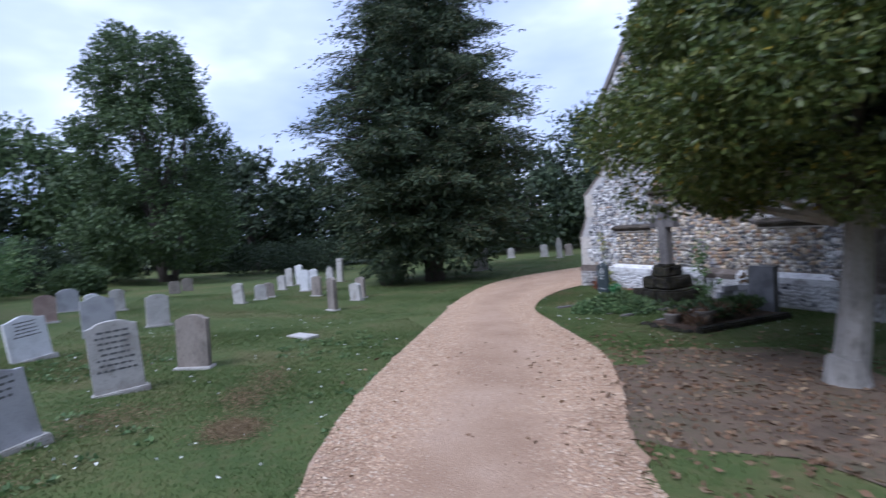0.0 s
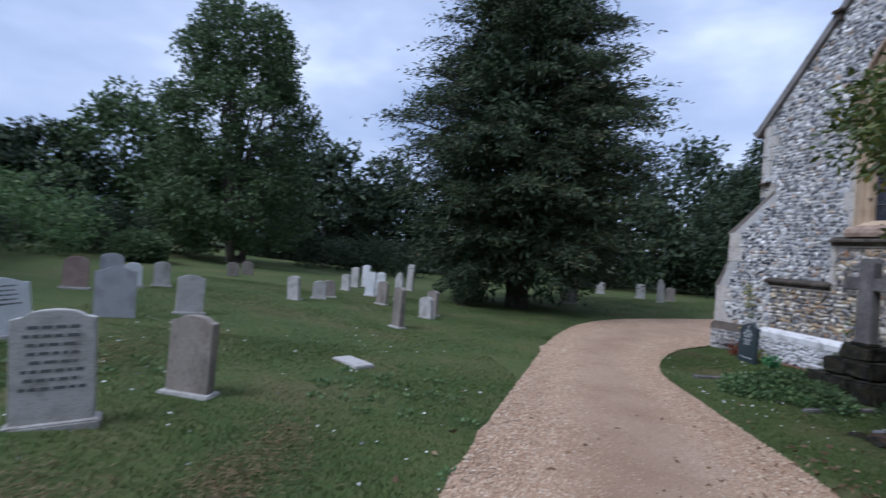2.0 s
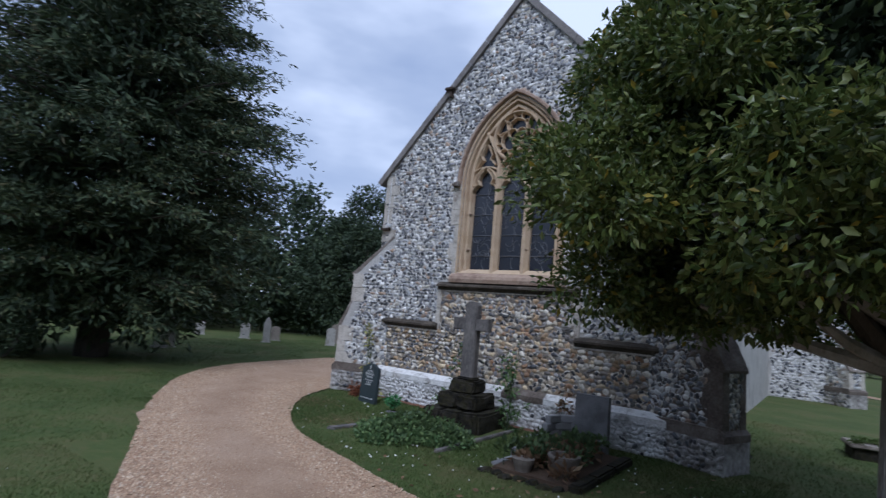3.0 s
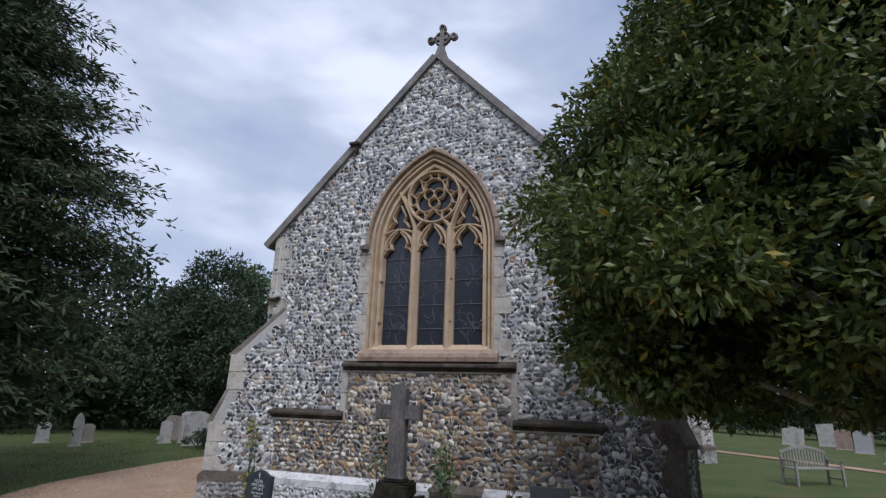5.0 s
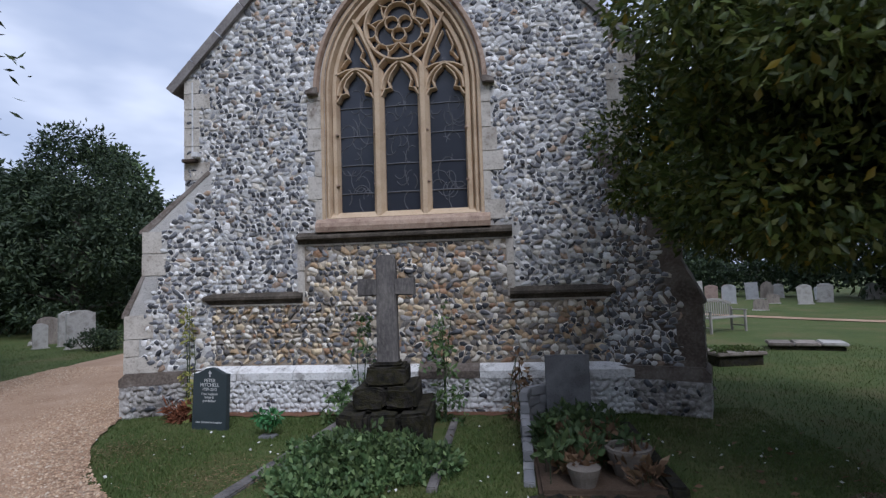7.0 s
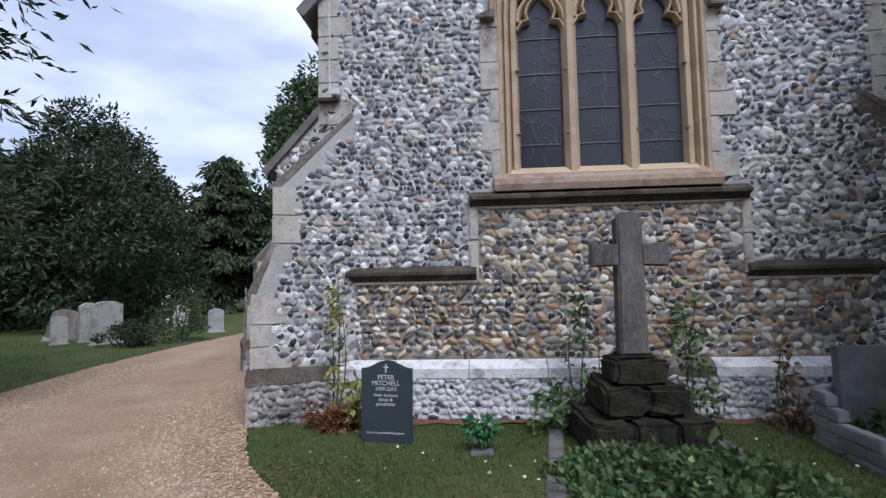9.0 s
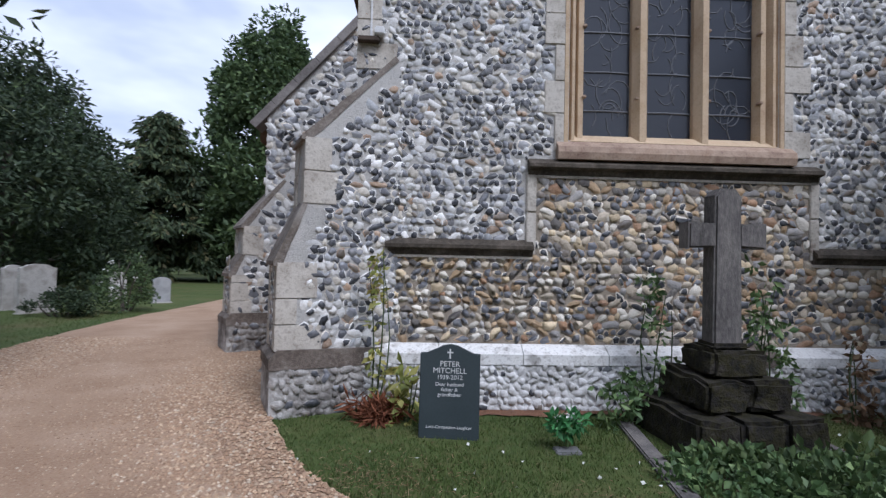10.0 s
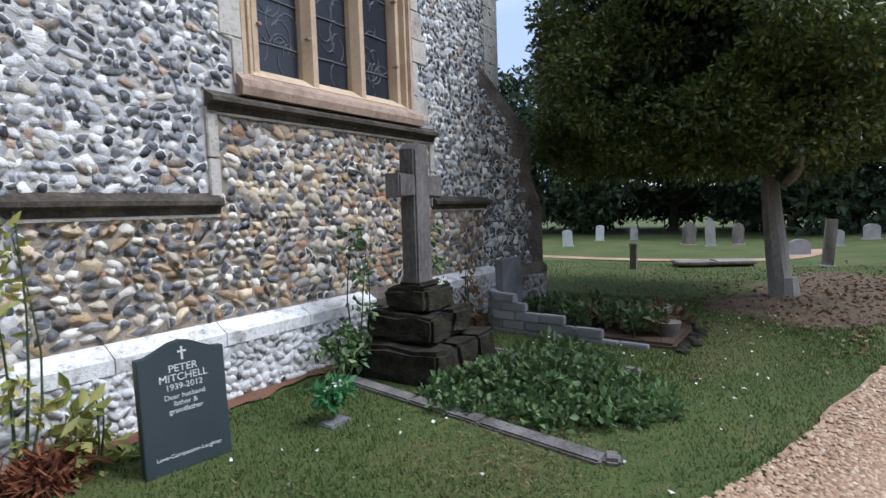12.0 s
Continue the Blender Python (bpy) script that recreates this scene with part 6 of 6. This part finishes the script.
def blades(name, label, n, x0, x1, y0, y1, tall=0.05):
    x, y = scatter(n, x0, x1, y0, y1)
    keep = ~on_path(x, y) & ~((y > -0.36) & (x > -3.6) & (x < 1.45)) & ~((y > -0.22) & (np.abs(x) < 3.6)) & ~((x > 1.62) & (x < 2.7) & (y > -2.9) & (y < -0.7)) & ~((np.abs(x + 0.12) < 0.5) & (np.abs(y + 2.25) < 0.5)) & ~((np.abs(x) < 0.62) & (np.abs(y + 0.95) < 0.58))
    shade = ((x - 5.6) / 2.5) ** 2 + ((y + 4.6) / 1.75) ** 2 < 0.95
    keep &= ~(shade & (rng.uniform(size=n) < 0.72))
    patch = np.sin(x * 1.3 + 2) * np.cos(y * 1.1) + 0.6 * np.sin(x * 3.1 + y * 2.3)
    keep &= rng.uniform(size=n) < 0.68 + 0.16 * patch
    x, y = x[keep], y[keep]
    k = len(x)
    z = ground_z(x, y)
    a, h = rng.uniform(0, 6.28, k), tall * rng.uniform(0.5, 1.3, k)
    w = 0.005
    lean = rng.normal(size=(k, 2)) * 0.35
    b = np.stack([x, y, z - 0.005], 1)
    s = np.stack([np.cos(a) * w, np.sin(a) * w, np.zeros(k)], 1)
    tip = b + np.stack([lean[:, 0] * h, lean[:, 1] * h, h], 1)
    V = np.stack([b - s, b + s, tip], 1).reshape(-1, 3)
    ob = placed(name, soup(name, V, np.arange(3 * k).reshape(-1, 3)), M_BLADE)
    return tagged(ob, label, "grass", kind="stuff")


blades("grass", "short mown grass blades with dry tips", 170000, -4.2, 4.6, -4.6, 0.0, 0.034)
blades("grass", "short mown grass blades with dry tips", 230000, -1.5, 8.5, -13.5, -6.5, 0.03)
blades("grass", "short mown grass blades with dry tips", 100000, -10, -1.5, -13, -2.5, 0.035)
blades("grass", "short mown grass blades with dry tips", 50000, 2.6, 9.5, -6.8, 6, 0.05)
blades("grass", "short mown grass blades with dry tips", 30000, -16, -8, -2, 9, 0.055)

# dry straw-brown patches in the turf
x, y = [], []
for px, py, sx, sy, n in ((4.2, -9.65, 0.16, 0.13, 3600), (3.25, -9.6, 0.28, 0.14, 1400), (3.43, -10.75, 0.25, 0.28, 1700), (4.7, -11.6, 0.32, 0.3, 2400), (3.15, -13.4, 0.5, 0.4, 2400), (2.5, -9.3, 0.4, 0.15, 1200), (0.2, -11.5, 0.7, 0.4, 2600), (-1.1, -2.6, 0.4, 0.3, 1600), (-2.9, -1.8, 0.35, 0.25, 900)):
    x.append(rng.normal(size=n) * sx + px)
    y.append(rng.normal(size=n) * sy + py)
x, y = np.concatenate(x), np.concatenate(y)
keep = ~on_path(x, y)
x, y = x[keep], y[keep]
p = np.stack([x, y, ground_z(x, y) + rng.uniform(0.008, 0.03, len(x))], 1)
v, f = leaves(p, rng.normal(size=p.shape) * np.array([1, 1, 0.25]), 0.05, 0.0055, 0, 0.2)
tagged(placed("dry_grass", soup("dry_grass", v, f), M_STRAW), "patches of dry straw-brown grass in the turf", "grass", kind="stuff")

# rosettes of clover and plantain in the turf
x, y = scatter(230, -0.5, 6.2, -12.6, -7.4)
keep = ~on_path(x, y) & (np.sin(x * 1.9) + np.cos(y * 1.7 + 1) > 0.2)
x, y = x[keep], y[keep]
p, o = clumped(np.stack([x, y, ground_z(x, y) + 0.015], 1), np.full(len(x), 0.07), 16, 0.2)
v, f = leaves(p, o * np.array([1, 1, 0.3]) + np.array([0, 0, 0.3]), 0.05, 0.035, 0, 0.4)
tagged(placed("turf_weeds", soup("turf_weeds", v, f), M_LEAF_FRESH), "low clover and plantain leaves in the turf", "plant", kind="stuff")


def pebbles(name, n, x0, x1, y0, y1, size):
    x, y = scatter(n, x0, x1, y0, y1)
    keep = on_path(x, y)
    x, y = x[keep], y[keep]
    k = len(x)
    t = np.array([(1, 0, 0), (0.3, 0.9, 0), (-0.9, 0.4, 0), (-0.6, -0.8, 0), (0.5, -0.8, 0), (0.1, 0.05, 0.75)])
    s = size * rng.uniform(0.5, 1.4, (k, 1, 1))
    a = rng.uniform(0, 6.28, k)
    R = np.stack([np.stack([np.cos(a), -np.sin(a), 0 * a], 1), np.stack([np.sin(a), np.cos(a), 0 * a], 1), np.stack([0 * a, 0 * a, 1 + 0 * a], 1)], 1)
    jit = t[None] * (1 + rng.uniform(-0.3, 0.3, (k, 6, 1)))
    V = np.einsum("kij,kpj->kpi", R, jit) * s + np.stack([x, y, ground_z(x, y) + 0.034], 1)[:, None]
    f = np.array([(0, 1, 5), (1, 2, 5), (2, 3, 5), (3, 4, 5), (4, 0, 5)])
    F = (np.arange(k)[:, None, None] * 6 + f[None]).reshape(-1, 3)
    return tagged(placed(name, soup(name, V.reshape(-1, 3), F), M_PEBBLE), "loose pinkish tan gravel pebbles", "gravel", kind="stuff")


pebbles("gravel", 150000, -9.2, -1, -5.5, 4, 0.0135)
pebbles("gravel", 150000, -2, 5, -9.5, -2.5, 0.0125)
pebbles("gravel", 110000, 3, 9.5, -10.5, -4.5, 0.0105)

# fallen leaves and daisies
x, y = rng.normal(5.4, 1.7, 2600), rng.normal(-5.0, 1.3, 2600)
p = np.stack([x, y, ground_z(x, y) + 0.03], 1)
o = rng.normal(size=p.shape) * np.array([1, 1, 0.15])
v, f = leaves(p, o, 0.07, 0.04, 0.0, 0.1)
tagged(placed("fallen_leaves", soup("fallen_leaves", v, f), M_LEAF_DRY), "dead brown leaves scattered under the tree", "leaves", kind="stuff")
x, y = np.concatenate([scatter(130, -3.5, 4.5, -4, -0.9), scatter(240, -3, 8, -13, -7)], 1)
keep = ~on_path(x, y)
x, y = x[keep], y[keep]
p = np.stack([x, y, ground_z(x, y) + 0.03], 1)
o = rng.normal(size=p.shape) * np.array([1, 1, 0.1])
v, f = leaves(p, o, 0.035, 0.026, 0.0, 0.1)
tagged(placed("petals", soup("petals", v, f), M_PETAL), "scattered pale petals and daisies in the grass", "petals", kind="stuff")

# the nearest flints, each a stone of its own
FLINT_MESHES = []
for k, (v, f) in enumerate(SHAPES[:24]):
    me = soup("flint", v * np.array([1.16, 0.02, 1.2]), f)
    me.materials.append(M_FLINT_ONE)
    me.materials.append(M_FLINT_CORE)
    me.polygons.foreach_set("material_index", np.tile([0, 0, 1 if k % 5 < 2 else 0], len(f) // 3).astype(np.int32))
    FLINT_MESHES.append(me)
for k, (c, z, w, h) in enumerate(near):
    ob = new("flint", FLINT_MESHES[int(rng.integers(len(FLINT_MESHES)))])
    ob.parent = church
    ob.matrix_basis = pose(c, -0.007, z, 0, rng.uniform(-55, 55), 0) @ Matrix.Diagonal((w, rng.uniform(0.6, 1.2), h, 1))
